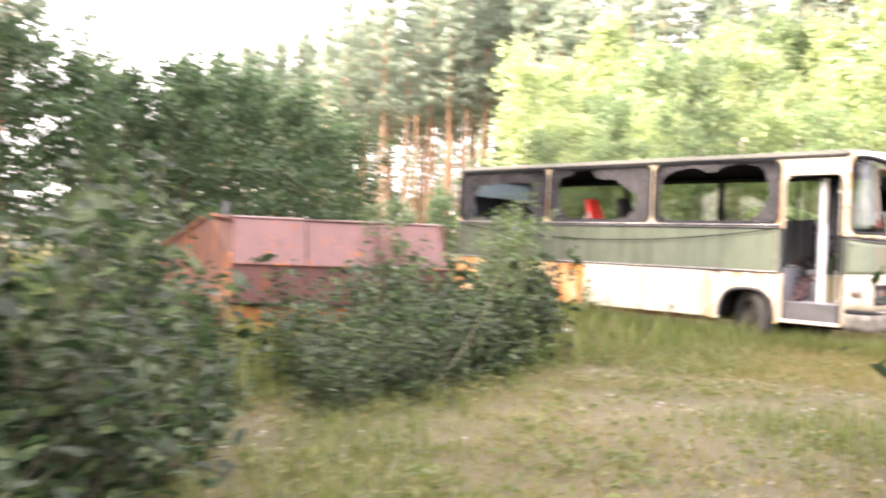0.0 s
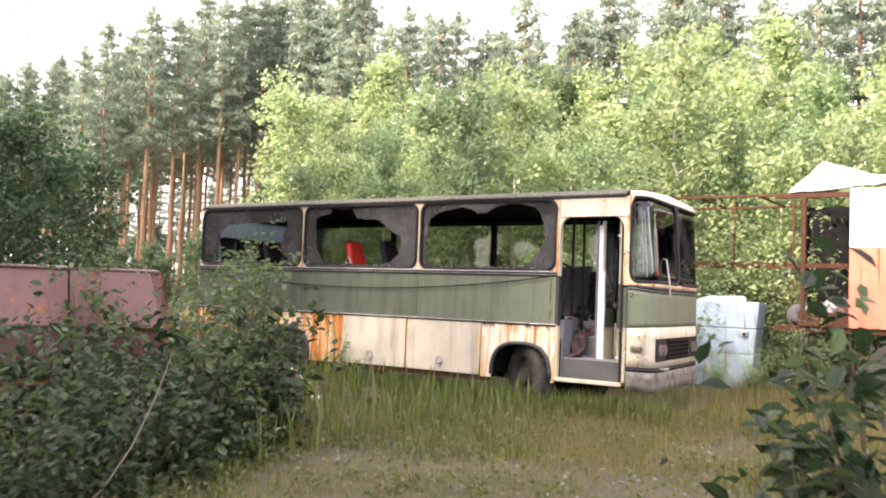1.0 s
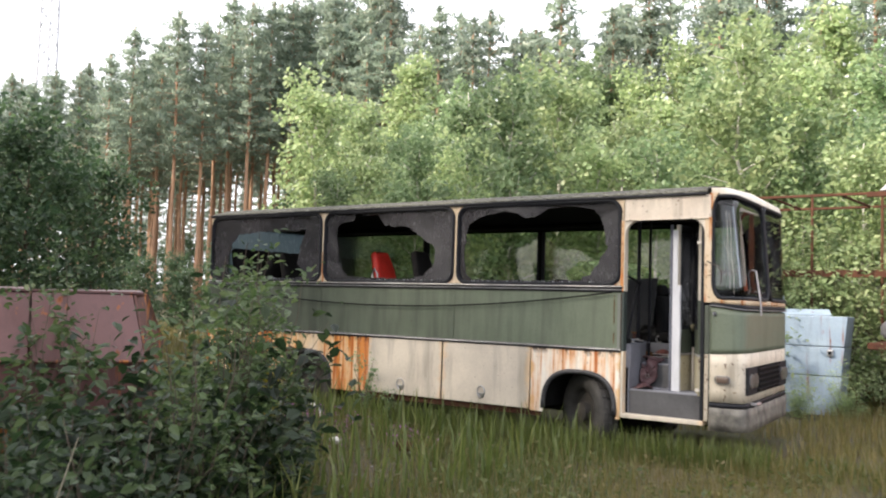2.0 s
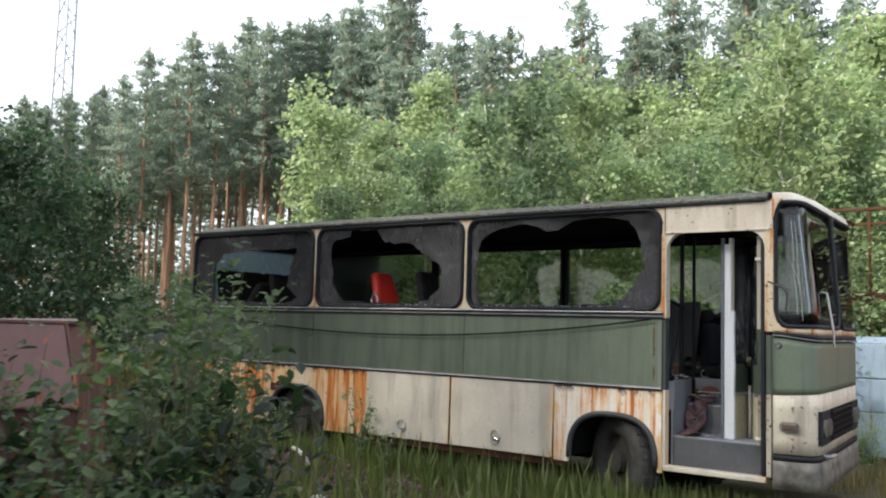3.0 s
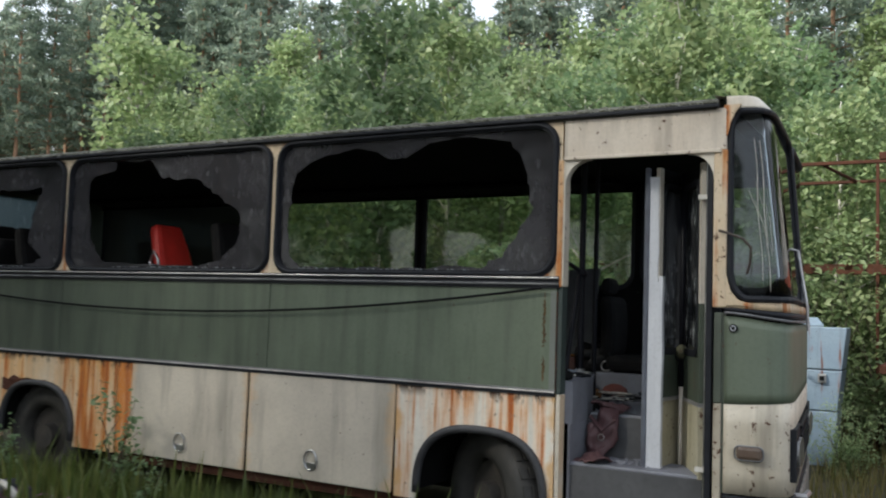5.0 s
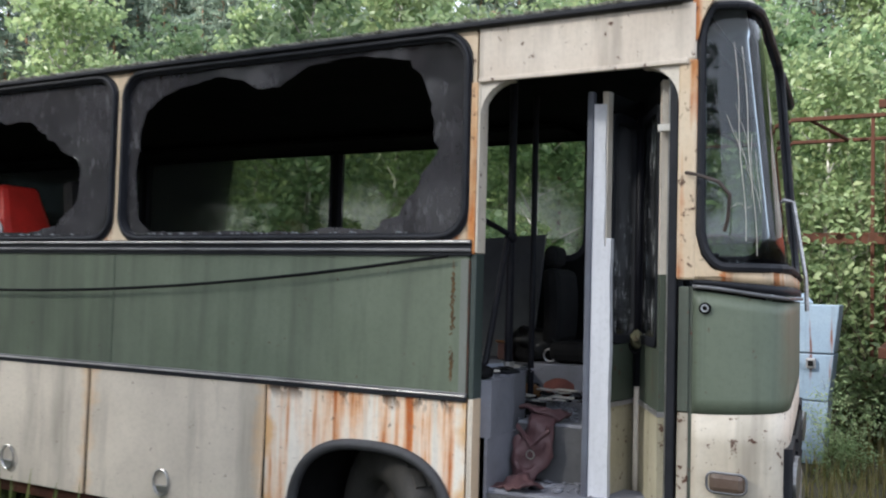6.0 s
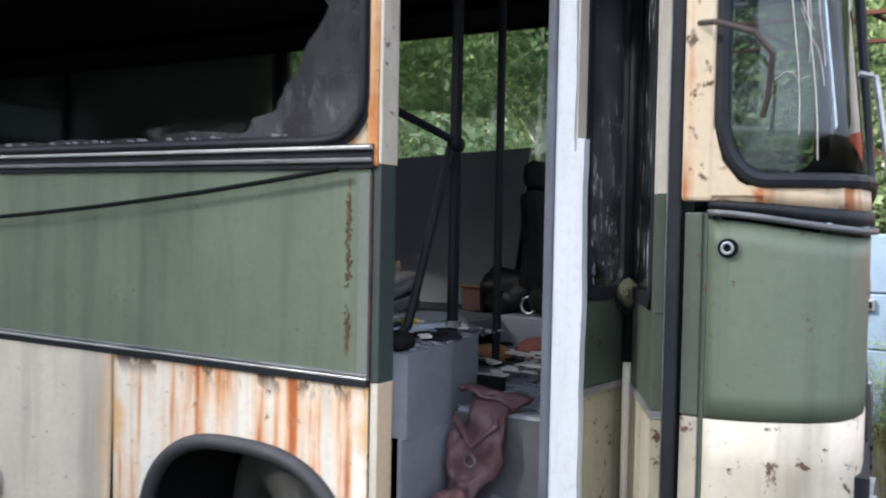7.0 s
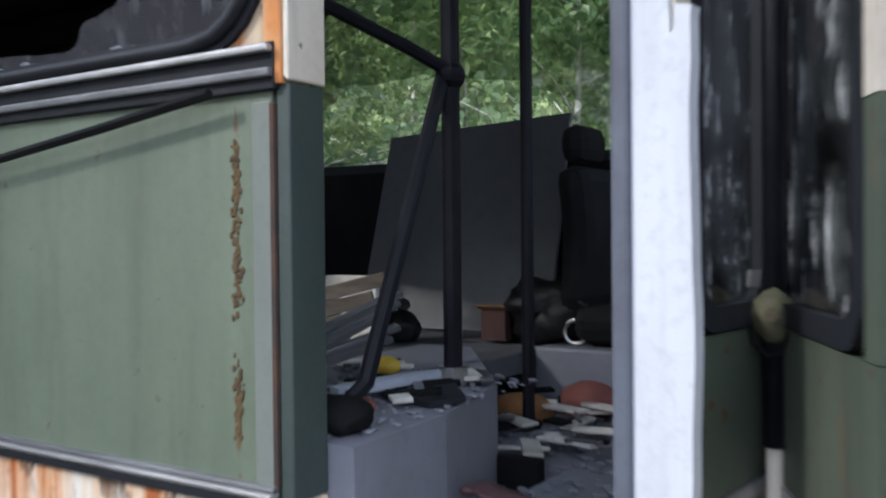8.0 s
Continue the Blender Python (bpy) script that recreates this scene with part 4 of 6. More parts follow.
def nose_loop(s0, s1, z0, z1, r, out, n=7):
    """Outline of a wrap-round window on the nose; r is the corner size in metres."""
    rs = r * 0.26
    pts = []
    for cs, cz, a0 in ((s1 - rs, z1 - r, 0), (s0 + rs, z1 - r, 90), (s0 + rs, z0 + r, 180), (s1 - rs, z0 + r, 270)):
        for k in range(n + 1):
            a = radians(a0 + 90 * k / n)
            pts.append((cs + rs * math.cos(a), cz + r * math.sin(a)))
    res = []
    for i, p in enumerate(pts):
        q = pts[(i + 1) % len(pts)]
        steps = max(1, int(abs(q[0] - p[0]) / 0.02), int(abs(q[1] - p[1]) / 0.1))
        for k in range(steps):
            res.append((p[0] + (q[0] - p[0]) * k / steps, p[1] + (q[1] - p[1]) * k / steps))
    return [nose(min(max(s, 0), 1), z) for s, z in res]


rub = part("windscreen_rubber", tube(nose_loop(0.012, 0.495, 1.752, 2.838, 0.17, 0), 0.019, 8, closed=True), RUBBER, bus, "black windscreen rubber")
part("windscreen_rubber", tube(nose_loop(0.505, 0.988, 1.752, 2.838, 0.17, 0), 0.019, 8, closed=True), RUBBER, bus, "black windscreen rubber")
for s0, s1 in ((0.012, 0.495), (0.505, 0.988)):
    w = nose_band("windscreen", 1.752, 2.838, GLASS_CLEAR, "cracked dusty windscreen", s0, s1, out=-0.005, rows=8, cols=40, thick=0.006)
    w.visible_shadow = False
# painted corners between rubber and pillar
part("corner_fill", slab([(-5.05, S - 0.004, 1.715), (-4.90, S - 0.004, 1.715), (-4.96, S - 0.004, 1.75), (-5.0, S - 0.004, 1.80), (-5.02, S - 0.004, 1.88), (-5.05, S - 0.004, 1.90)], (0, 0.02, 0)), CREAM_PILLAR, bus)
part("corner_fill", slab([(-5.045, S - 0.004, 2.872), (-4.95, S - 0.004, 2.872), (-4.985, S - 0.004, 2.825), (-5.01, S - 0.004, 2.77), (-5.025, S - 0.004, 2.70), (-5.045, S - 0.004, 2.66)], (0, 0.02, 0)), CREAM_PILLAR, bus)
# cracks in the windscreen
rng = random.Random(9)
bm = bmesh.new()
for i in range(7):
    s, z = 0.10 + rng.uniform(-0.01, 0.02), rng.uniform(2.0, 2.3)
    pts = []
    ds, dz = rng.uniform(-0.008, 0.012), rng.uniform(-0.06, 0.06)
    for k in range(6):
        pts.append(nose(s, z) + Vector((0.004, -0.004, 0)))
        s, z = s + ds + rng.uniform(-0.003, 0.003), z + dz + rng.uniform(-0.02, 0.02)
        z = min(max(z, 1.82), 2.62)
    tube(pts, 0.0007, 4, bm)
part("glass_crack", bm, PAPER, bus, "white cracks in the windscreen")
for s, z0, z1 in ((0.085, 1.86, 2.68), (0.10, 1.80, 2.66)):
    part("glass_crack", tube([nose(s + 0.002 * math.sin(k), z0 + (z1 - z0) * k / 10) + Vector((0.004, -0.005, 0)) for k in range(11)], 0.0014, 5), PAPER, bus, "white cracks in the windscreen")
bm = tube([(-5.06, S - 0.02, 2.14), (-5.0, S - 0.11, 2.12), (-4.90, S - 0.16, 2.08), (-4.86, S - 0.15, 2.03), (-4.87, S - 0.13, 1.94), (-4.885, S - 0.12, 1.89)], 0.0075, 8)
part("mirror_arm", bm, plain("dark_rusty_bar", (0.05, 0.035, 0.03), (0.03, 0.025, 0.022), 20, 0.7), bus, "bent rusty mirror arm")
part("wiper", tube([(-4.65, 15.0, 1.58), (-4.655, 15.0, 1.72), (-4.71, 15.0, 2.06), (-4.75, 15.0, 2.07)], 0.010, 6), TRIM, bus, "grey wiper arm")
lock = part("lock", tube([(-4.98, S + 0.004, 1.585), (-4.98, S - 0.010, 1.585)], 0.024, 18), BLACK, bus, "round black lock plate")
part("lock_ring", tube([(-4.98 + 0.013 * math.cos(a), S - 0.012, 1.585 + 0.013 * math.sin(a)) for a in [math.tau * k / 18 for k in range(18)]], 0.004, 6, closed=True), STEELGREY, lock, "dull metal lock ring")
bm = box(-4.955, -4.815, S - 0.032, S + 0.02, 0.855, 0.935, 0.022)
part("side_indicator", bm, AMBER, bus, "chrome framed side indicator")
part("indicator_frame", tube(rounded(-4.962, -4.808, 0.856, 0.934, 0.026, 4, S - 0.020), 0.0055, 6, closed=True), TRIM_DULL, bus, "tarnished indicator frame")


def fx(y):
    """The front's outer skin at y: it falls back a little towards the far side."""
    return -4.665 - 0.10 * max(0.0, y - S - 0.1)


def front_block(y0, y1, z0, z1, out, depth):
    return slab([(fx(y0) + out, y0, z0), (fx(y1) + out, y1, z0), (fx(y1) + out, y1, z1), (fx(y0) + out, y0, z1)], (-depth, 0, 0))


def headlight(y0, y1):
    frame_ = part("headlight", front_block(y0, y1, 0.74, 1.03, 0.012, 0.07), RUBBER, bus, "black headlight housing")
    for k in (0.28, 0.72):
        y = y0 + (y1 - y0) * k
        part("lens", tube([(fx(y) - 0.02, y, 0.885), (fx(y) + 0.03, y, 0.885)], 0.075, 16), CHROME, frame_, "round headlight")


headlight(S + 0.13, S + 0.55)
headlight(FAR - 0.62, FAR - 0.22)
grille = part("grille", front_block(S + 0.60, FAR - 0.66, 0.74, 1.03, 0.006, 0.05), BLACK, bus, "black front grille")
for k in range(5):
    part("grille_bar", front_block(S + 0.62, FAR - 0.68, 0.77 + 0.055 * k, 0.785 + 0.055 * k, 0.022, 0.02), POLE, grille)
y = S + 0.3
part("tow_hook", tube([(fx(y) - 0.02, y, 0.64), (fx(y) + 0.05, y, 0.64), (fx(y) + 0.05, y + 0.15, 0.64)], 0.02, 6), TRIM, bus)

# wheels
def wheel(cx, y, turn):
    m = Matrix.Translation((cx, y, 0.40)) @ Matrix.Rotation(turn, 4, "Z")
    prof_ = [(0.27, -0.11), (0.33, -0.13), (0.42, -0.125), (0.455, -0.10), (0.46, 0.0), (0.455, 0.10), (0.42, 0.125), (0.33, 0.13), (0.27, 0.11)]
    bm = bmesh.new()
    n = 36
    rows = [[bm.verts.new(m @ Vector((r * math.cos(a), d, r * math.sin(a)))) for r, d in prof_] for a in [math.tau * k / n for k in range(n)]]
    for i in range(n):
        for j in range(len(prof_)):
            bm.faces.new((rows[i][j], rows[(i + 1) % n][j], rows[(i + 1) % n][(j + 1) % len(prof_)], rows[i][(j + 1) % len(prof_)]))
    w = part("wheel", bm, TYRE, bus, "worn black tyre", True)
    bm = bmesh.new()
    for r, d0, d1 in ((0.275, -0.04, 0.05), (0.12, -0.12, 0.05)):
        bmesh.ops.create_cone(bm, cap_ends=True, segments=28, radius1=r, radius2=r * 0.9, depth=d1 - d0, matrix=m @ Matrix.Translation((0, (d0 + d1) / 2, 0)) @ Matrix.Rotation(radians(90), 4, "X"))
    part("rim", bm, plain("wheel_rim", (0.03, 0.028, 0.026), (0.06, 0.05, 0.042), 8, 0.8), w, "dull steel wheel rim")
    bm = bmesh.new()
    for k in range(24):
        a = math.tau * k / 24
        for d in (-0.07, 0.0, 0.07):
            mm = m @ Matrix.Rotation(-a, 4, "Y") @ Matrix.Translation((0.462, d, 0)) @ Matrix.Diagonal((0.014, 0.05, 0.075, 1))
            bmesh.ops.create_cube(bm, size=1, matrix=mm)
    tagged(part("tread", bm, TYRE, w), kind="stuff")


wheel(-6.55, S + 0.26, radians(-32))
wheel(-10.95, S + 0.22, 0)
wheel(-6.55, FAR - 0.26, radians(-32))
wheel(-10.95, FAR - 0.22, 0)


# ---- things inside the bus ----
def seat(x, y, material, label, lean=12, rail=False, drop=0.0, tall=0.80, head=False):
    """A coach seat that faces the front: cushion, padded back, base and a bent side rail."""
    s = part("passenger_seat", box(x - 0.22, x + 0.24, y - 0.21, y + 0.21, 1.45 - drop, 1.58 - drop, 0.05), material, bus, label)
    bm = box(-0.06, 0.06, -0.21, 0.21, 0, tall, 0.055)
    bmesh.ops.subdivide_edges(bm, edges=[e for e in bm.edges if abs(e.verts[0].co.z - e.verts[1].co.z) > 0.3], cuts=5)
    for v in bm.verts:
        v.co.y *= 1 - 0.25 * max(0, v.co.z - 0.5) / 0.3 * (tall > 0.7)
        v.co.x += 0.03 * math.sin(v.co.z * 5)
    bm.transform(Matrix.Translation((x - 0.22, y, 1.55 - drop)) @ Matrix.Rotation(radians(-lean), 4, "Y"))
    part("backrest", bm, material, s)
    if head:
        bm = box(x - 0.30, x - 0.20, y - 0.13, y + 0.11, 1.56 - drop + tall, 1.70 - drop + tall, 0.05)
        part("headrest", bm, material, s)
    part("seat_base", box(x - 0.16, x + 0.18, y - 0.16, y + 0.16, 1.172, 1.452 - drop, 0.01), BLACK, s)
    if rail:
        part("side_rail", tube([(x - 0.2, y - 0.225, 1.60), (x - 0.34, y - 0.23, 1.98), (x - 0.30, y - 0.23, 2.08), (x - 0.24, y - 0.23, 2.0), (x - 0.22, y - 0.225, 1.65)], 0.012, 6), CHROME, s, "bent chrome rail")
    return s


seat(-9.86, 15.25, REDSEAT, "bright red vinyl coach seat", 12, True)
DARKSEAT = plain("dark_seat_cloth", (0.008, 0.008, 0.009), (0.014, 0.013, 0.013), 9, 0.9, spec=0.2)
for x, y, l in ((-9.15, 15.25, 10), (-12.5, 15.1, -38), (-11.7, 15.2, 14)):
    seat(x, y, DARKSEAT, "dark grimy coach seat", l)

for y in (15.0, 15.425, 15.85, 16.275):
    seat(-12.70, y, DARKSEAT, "black rear bench seat", 3, False, -0.14, 0.70)

seat(-6.12, 16.42, DARKSEAT, "black worn driver seat", 3, False, 0.26, 0.50, True)

wheel_ob = thing("steering_column", (-5.45, 16.3, 1.18), "black steering wheel on its column by the windscreen", "steering wheel")
cw = Matrix.Translation((-5.5, 16.3, 1.78)) @ Matrix.Rotation(radians(-28), 4, "Y")
part("rim", tube([cw @ Vector((0.22 * math.cos(a), 0.22 * math.sin(a), 0)) for a in [math.tau * k / 28 for k in range(28)]], 0.014, 6, closed=True), POLE, wheel_ob)
part("column", tube([(-5.3, 16.3, 1.18), (-5.5, 16.3, 1.78)], 0.03, 8), POLE, wheel_ob)
part("spoke", tube([cw @ Vector((-0.22, 0, 0)), cw @ Vector((0.22, 0, 0))], 0.01, 6), POLE, wheel_ob)

board = thing("grey_board", (-6.85, 16.5, 1.18), "large grey board leaning inside the bus", "board")
part("sheet", slab([(-7.42, 16.45, 1.185), (-6.56, 16.5, 1.185), (-6.58, 16.75, 2.04), (-7.42, 16.70, 1.99)], (0, 0.02, 0)), BOARD, board)

# cloth bag on the steps
bag = thing("leather_bag", (-5.92, 15.0, 0.72), "crumpled maroon leather bag draped over the steps", "bag")


def crumple(bm, amount, scale, seed):
    for v in bm.verts:
        v.co += amount * noise.noise_vector(v.co * scale + Vector((seed, seed, seed)))


bm = bmesh.new()
bmesh.ops.create_grid(bm, x_segments=26, y_segments=44, size=0.5)
path = [(0.42, 1.03), (0.5, 1.04), (0.40, 1.02), (0.36, 0.92), (0.34, 0.80), (0.31, 0.74), (0.20, 0.735), (0.12, 0.735)]
for v in bm.verts:
    u, t = v.co.x, (v.co.y + 0.5) * (len(path) - 1)
    i = min(int(t), len(path) - 2)
    f = t - i
    yy, zz = path[i][0] + (path[i + 1][0] - path[i][0]) * f, path[i][1] + (path[i + 1][1] - path[i][1]) * f
    wide = 0.19 + 0.05 * math.sin(t * 2.3)
    v.co = Vector((-5.86 + u * wide + 0.03 * math.sin(t), S + yy - 0.015 - 0.05 * (0.25 - u * u) * 2, zz + 0.03 * (0.25 - u * u) * 4))
crumple(bm, 0.035, 11, 3)
crumple(bm, 0.012, 30, 5)
ob = part("bag_body", bm, BAG, bag, "", True)
ob.modifiers.new("thick", "SOLIDIFY").thickness = 0.012
part("strap", tube([(-5.95, S + 0.36, 0.98), (-5.85, S + 0.30, 0.90), (-5.78, S + 0.33, 0.97), (-5.83, S + 0.42, 1.03)], 0.012, 6), BAG, bag)
part("buckle", tube([(-5.85 + 0.02 * math.cos(a), S + 0.285, 0.86 + 0.02 * math.sin(a)) for a in [math.tau * k / 12 for k in range(12)]], 0.004, 5, closed=True), CHROME, bag)


def lump(name, at, size, material, label, category, seed, rough=0.25):
    t = thing(name, at, label, category)
    bm = bmesh.new()
    bmesh.ops.create_icosphere(bm, subdivisions=3, radius=1)
    crumple(bm, rough, 1.8, seed)
    bm.transform(Matrix.Translation((at[0], at[1], at[2] + size[2] * 0.85)) @ Matrix.Diagonal((*size, 1)))
    part("body", bm, material, t, "", True)
    if name == "black_sack":
        x, y, z = at[0], at[1], at[2] + size[2] * 1.75
        part("knot", tube([(x, y, z - 0.03), (x + 0.01, y, z + 0.01), (x + 0.04, y - 0.02, z + 0.035)], [0.03, 0.012, 0.028], 7), material, t, "tied neck of the sack")
    return t


lump("foam_cushion", (-6.32, 15.84, 1.0), (0.10, 0.055, 0.045), OCHRE, "torn ochre foam cushion on the bus floor", "cushion", 1)
lump("red_canister", (-6.17, 16.0, 1.0), (0.10, 0.06, 0.06), BRICKRED, "faded red canister on the bus floor", "canister", 5, 0.12)
lump("black_sack", (-6.46, 16.36, 1.18), (0.21, 0.15, 0.12), SACK, "lumpy black plastic sack on the driver platform", "sack", 8, 0.45)
lump("black_sack", (-7.0, 16.15, 1.17), (0.09, 0.08, 0.06), SACK, "small black bundle on the bus floor", "sack", 12)
lump("black_rag", (-6.07, 14.67, 1.215), (0.07, 0.06, 0.035), BLACK, "black rag on the wheel housing", "rag", 15)
lump("yellow_cap", (-6.38, 15.24, 1.215), (0.035, 0.03, 0.025), plain("yellow_plastic", (0.55, 0.38, 0.03), (0.45, 0.30, 0.03), 8, 0.5), "small yellow plastic cap", "cap", 2, 0.1)
lump("red_rag", (-6.16, 14.84, 1.215), (0.04, 0.03, 0.015), BRICKRED, "small red rag on the wheel housing", "rag", 4)
t = thing("seat_bracket", (-6.1, 15.0, 1.215), "curved bright metal strip on the wheel housing", "metal strip")
part("strip", slab([(-6.28, 14.90, 1.225), (-6.22, 15.04, 1.235), (-6.19, 15.20, 1.23), (-6.16, 15.18, 1.23), (-6.18, 15.02, 1.235), (-6.24, 14.88, 1.225)], (0, 0, 0.02)), plain("silvery_strip", (0.42, 0.45, 0.52), (0.28, 0.30, 0.35), 12, 0.4), t)
t = thing("rubber_flap", (-6.0, 15.1, 1.215), "flat black rubber flap on the wheel housing", "flap")
part("flap", slab([(-6.19, 14.96, 1.218), (-6.04, 14.92, 1.218), (-6.0, 14.99, 1.222), (-6.11, 15.12, 1.225)], (0, 0, 0.012)), RUBBER, t)
t = thing("wooden_crate", (-6.7, 15.25, 1.17), "broken pale wooden crate with grey slats", "crate")
for k in range(4):
    z = 1.18 + 0.055 * k
    bm = box(-0.24, 0.24, -0.012, 0.012, 0, 0.045, 0.003)
    bm.transform(Matrix.Translation((-6.95, 15.45 + 0.06 * k, z)) @ Matrix.Rotation(radians(24), 4, "Z") @ Matrix.Rotation(radians(-14), 4, "Y"))
    part("slat", bm, WOOD, t)
part("slat", box(-7.35, -6.95, 15.95, 15.97, 1.18, 1.42, 0.004), PAPER, t)

t = thing("brown_box", (-6.65, 16.28, 1.18), "small red-brown cardboard box on the bus floor", "box")
part("carton", box(-6.70, -6.60, 16.24, 16.32, 1.182, 1.29, 0.004), plain("red_brown_card", (0.055, 0.022, 0.018), (0.035, 0.016, 0.013), 9, 0.9), t)
part("flap", slab([(-6.70, 16.24, 1.291), (-6.60, 16.24, 1.291), (-6.59, 16.22, 1.305), (-6.71, 16.22, 1.305)], (0, 0, 0.004)), OCHRE, t)
t = thing("white_carton", (-7.0, 15.7, 1.17), "dirty white carton among the rubbish", "carton")
part("carton", box(-7.05, -6.93, 15.62, 15.74, 1.172, 1.36, 0.006), PAPER, t)
part("lid", slab([(-7.055, 15.615, 1.362), (-6.925, 15.615, 1.362), (-6.92, 15.745, 1.375), (-7.06, 15.745, 1.375)], (0, 0, 0.006)), PAPER, t)
t = thing("broken_planks", (-6.45, 15.1, 1.215), "grey broken planks heaped by the pole", "planks")
for k in range(5):
    bm = box(-0.20, 0.20, -0.022, 0.022, -0.008, 0.008, 0.003)
    bm.transform(Matrix.Translation((-6.42 - 0.02 * k, 15.0 + 0.055 * k, 1.26 + 0.022 * k)) @ Matrix.Rotation(radians(52 + 9 * k + 13 * math.sin(4.1 * k)), 4, "Z") @ Matrix.Rotation(radians(-17), 4, "Y"))
    part("plank", bm, (LINING, BOARD)[k % 2], t)
t = thing("metal_bracket_ring", (-6.33, 16.24, 1.18), "pale metal ring on the driver platform", "ring")
part("ring", tube([(-6.33 + 0.04 * math.cos(a), 16.24, 1.228 + 0.04 * math.sin(a)) for a in [math.tau * k / 18 for k in range(18)]], 0.007, 6, closed=True), CHROME, t)
rng = random.Random(11)
for i in range(84):
    on_floor = i % 2 == 0
    x = rng.uniform(-6.4, -5.8) if on_floor else rng.uniform(-6.55, -6.1)
    y = rng.uniform(S + 0.94, S + 1.60) if on_floor else rng.uniform(S + 0.15, S + 0.82)
    z = 1.003 + 0.006 * (i % 7) if on_floor else 1.217
    l, w = rng.uniform(0.05, 0.17), rng.uniform(0.012, 0.06)
    mm = Matrix.Translation((x, y, z + 0.012)) @ Matrix.Rotation(rng.uniform(0, 3), 4, "Z") @ Matrix.Rotation(rng.uniform(-0.12, 0.12), 4, "X")
    bm = box(-l / 2, l / 2, -w / 2, w / 2, -0.004, 0.006, 0.002)
    for v in bm.verts:
        v.co.z += 0.12 * v.co.x * v.co.x / l
    bm.transform(mm)
    sc = thing("litter_scrap", (x, y, z), ("dirty paper scrap on the bus floor", "grey splinter of board on the bus floor", "torn black plastic on the bus floor")[i % 3], "litter", "litter in the bus")
    part("scrap", bm, (PAPER, BOARD, BLACK)[i % 3], sc)
bm = bmesh.new()
for i in range(260):
    x, y = rng.uniform(-5.98, -5.5), rng.uniform(S + 0.14, S + 1.0)
    z = 0.722 if y < S + 0.42 else 1.002
    r = rng.uniform(0.003, 0.012)
    bmesh.ops.create_icosphere(bm, subdivisions=1, radius=r, matrix=Matrix.Translation((x, y, z + r * 0.5)) @ Matrix.Diagonal((1.4, 1.0, 0.6, 1)))
for i in range(420):
    x, y = rng.uniform(-6.6, -6.0), rng.uniform(S + 0.1, S + 0.85)
    r = rng.uniform(0.002, 0.009)
    bmesh.ops.create_icosphere(bm, subdivisions=1, radius=r, matrix=Matrix.Translation((x, y, 1.216 + r * 0.5)) @ Matrix.Diagonal((1.5, 1.0, 0.6, 1)))
for i in range(300):
    f = rng.random()
    x, y = -6.0 - 0.5 * f + rng.gauss(0, 0.05), S + 0.98 + 0.62 * rng.random()
    r = rng.uniform(0.003, 0.012)
    if -6.44 < x < -5.6:
        bmesh.ops.create_icosphere(bm, subdivisions=1, radius=r, matrix=Matrix.Translation((x, y, 1.001 + r * 0.5)) @ Matrix.Diagonal((1.5, 1.1, 0.6, 1)))
tagged(part("floor_crumbs", bm, STEPGREY), "crumbs of glass and dirt on the entrance steps", "litter", kind="stuff")

# ---- red sheet metal hulk ----
hulk = thing("metal_hulk", (-9.9, 9.3, 0.0), "rusty red sheet metal body half hidden by bushes", "metal shelter")
U, V = Vector((0.47, 0.883, 0)).normalized(), Vector((-0.883, 0.47, 0)).normalized()
R0 = Vector((-8.73, 10.19, 0))


def hp(u, v, z):
    p = R0 + U * u + V * v
    return Vector((p.x, p.y, z))


LEN = 2.95
nearlow = [(-LEN, 0.0), (0.0, 0.0)]
for i in range(3):
    u0, u1 = -LEN + LEN / 3 * i + 0.01, -LEN + LEN / 3 * (i + 1) - 0.01
    d = 0.02 * (i % 2)
    part("side_sheet", slab([hp(u0, 0.05 + d, 0.48), hp(u1, 0.05 + d, 0.48), hp(u1, d, 1.0), hp(u0, d, 1.0)], V * 0.02), REDROOF, hulk, "rusty red side sheet")
    part("upper_sheet", slab([hp(u0, d - 0.03, 1.01), hp(u1, d - 0.03, 1.01), hp(u1 - (0.1 if i == 2 else 0), 0.30 + d, 1.60), hp(u0, 0.30 + d, 1.60)], V * 0.02), REDROOF, hulk, "faded red upper sheet")
    part("base_sheet", slab([hp(u0, 0.12, 0.02), hp(u1, 0.12, 0.02), hp(u1, 0.12, 0.45), hp(u0, 0.12, 0.45)], V * 0.02), ORANGE_RUST, hulk, "orange rusted base")
    part("top_sheet", slab([hp(u0, 0.3, 1.61), hp(u1, 0.3, 1.61), hp(u1, 0.6, 1.63), hp(u1, 1.75, 1.12), hp(u0, 1.75, 1.12), hp(u0, 0.6, 1.63)], (0, 0, 0.02)), REDROOF, hulk, "faded red top sheet")
part("seam", tube([hp(-LEN, -0.035, 1.0), hp(0, -0.035, 1.0)], 0.016, 6), REDDARK, hulk)
part("seam", tube([hp(-LEN, 0.05, 0.46), hp(0, 0.05, 0.46)], 0.02, 6), BLACK, hulk)
part("end_sheet", slab([hp(-LEN, 0.06, 0.03), hp(-LEN, 0.0, 1.0), hp(-LEN, 0.30, 1.6), hp(-LEN - 0.3, 0.6, 1.62), hp(-LEN - 1.0, 1.75, 1.11), hp(-LEN - 1.0, 1.75, 0.03)], U * 0.02), REDDARK, hulk, "dark rust-brown end sheet")
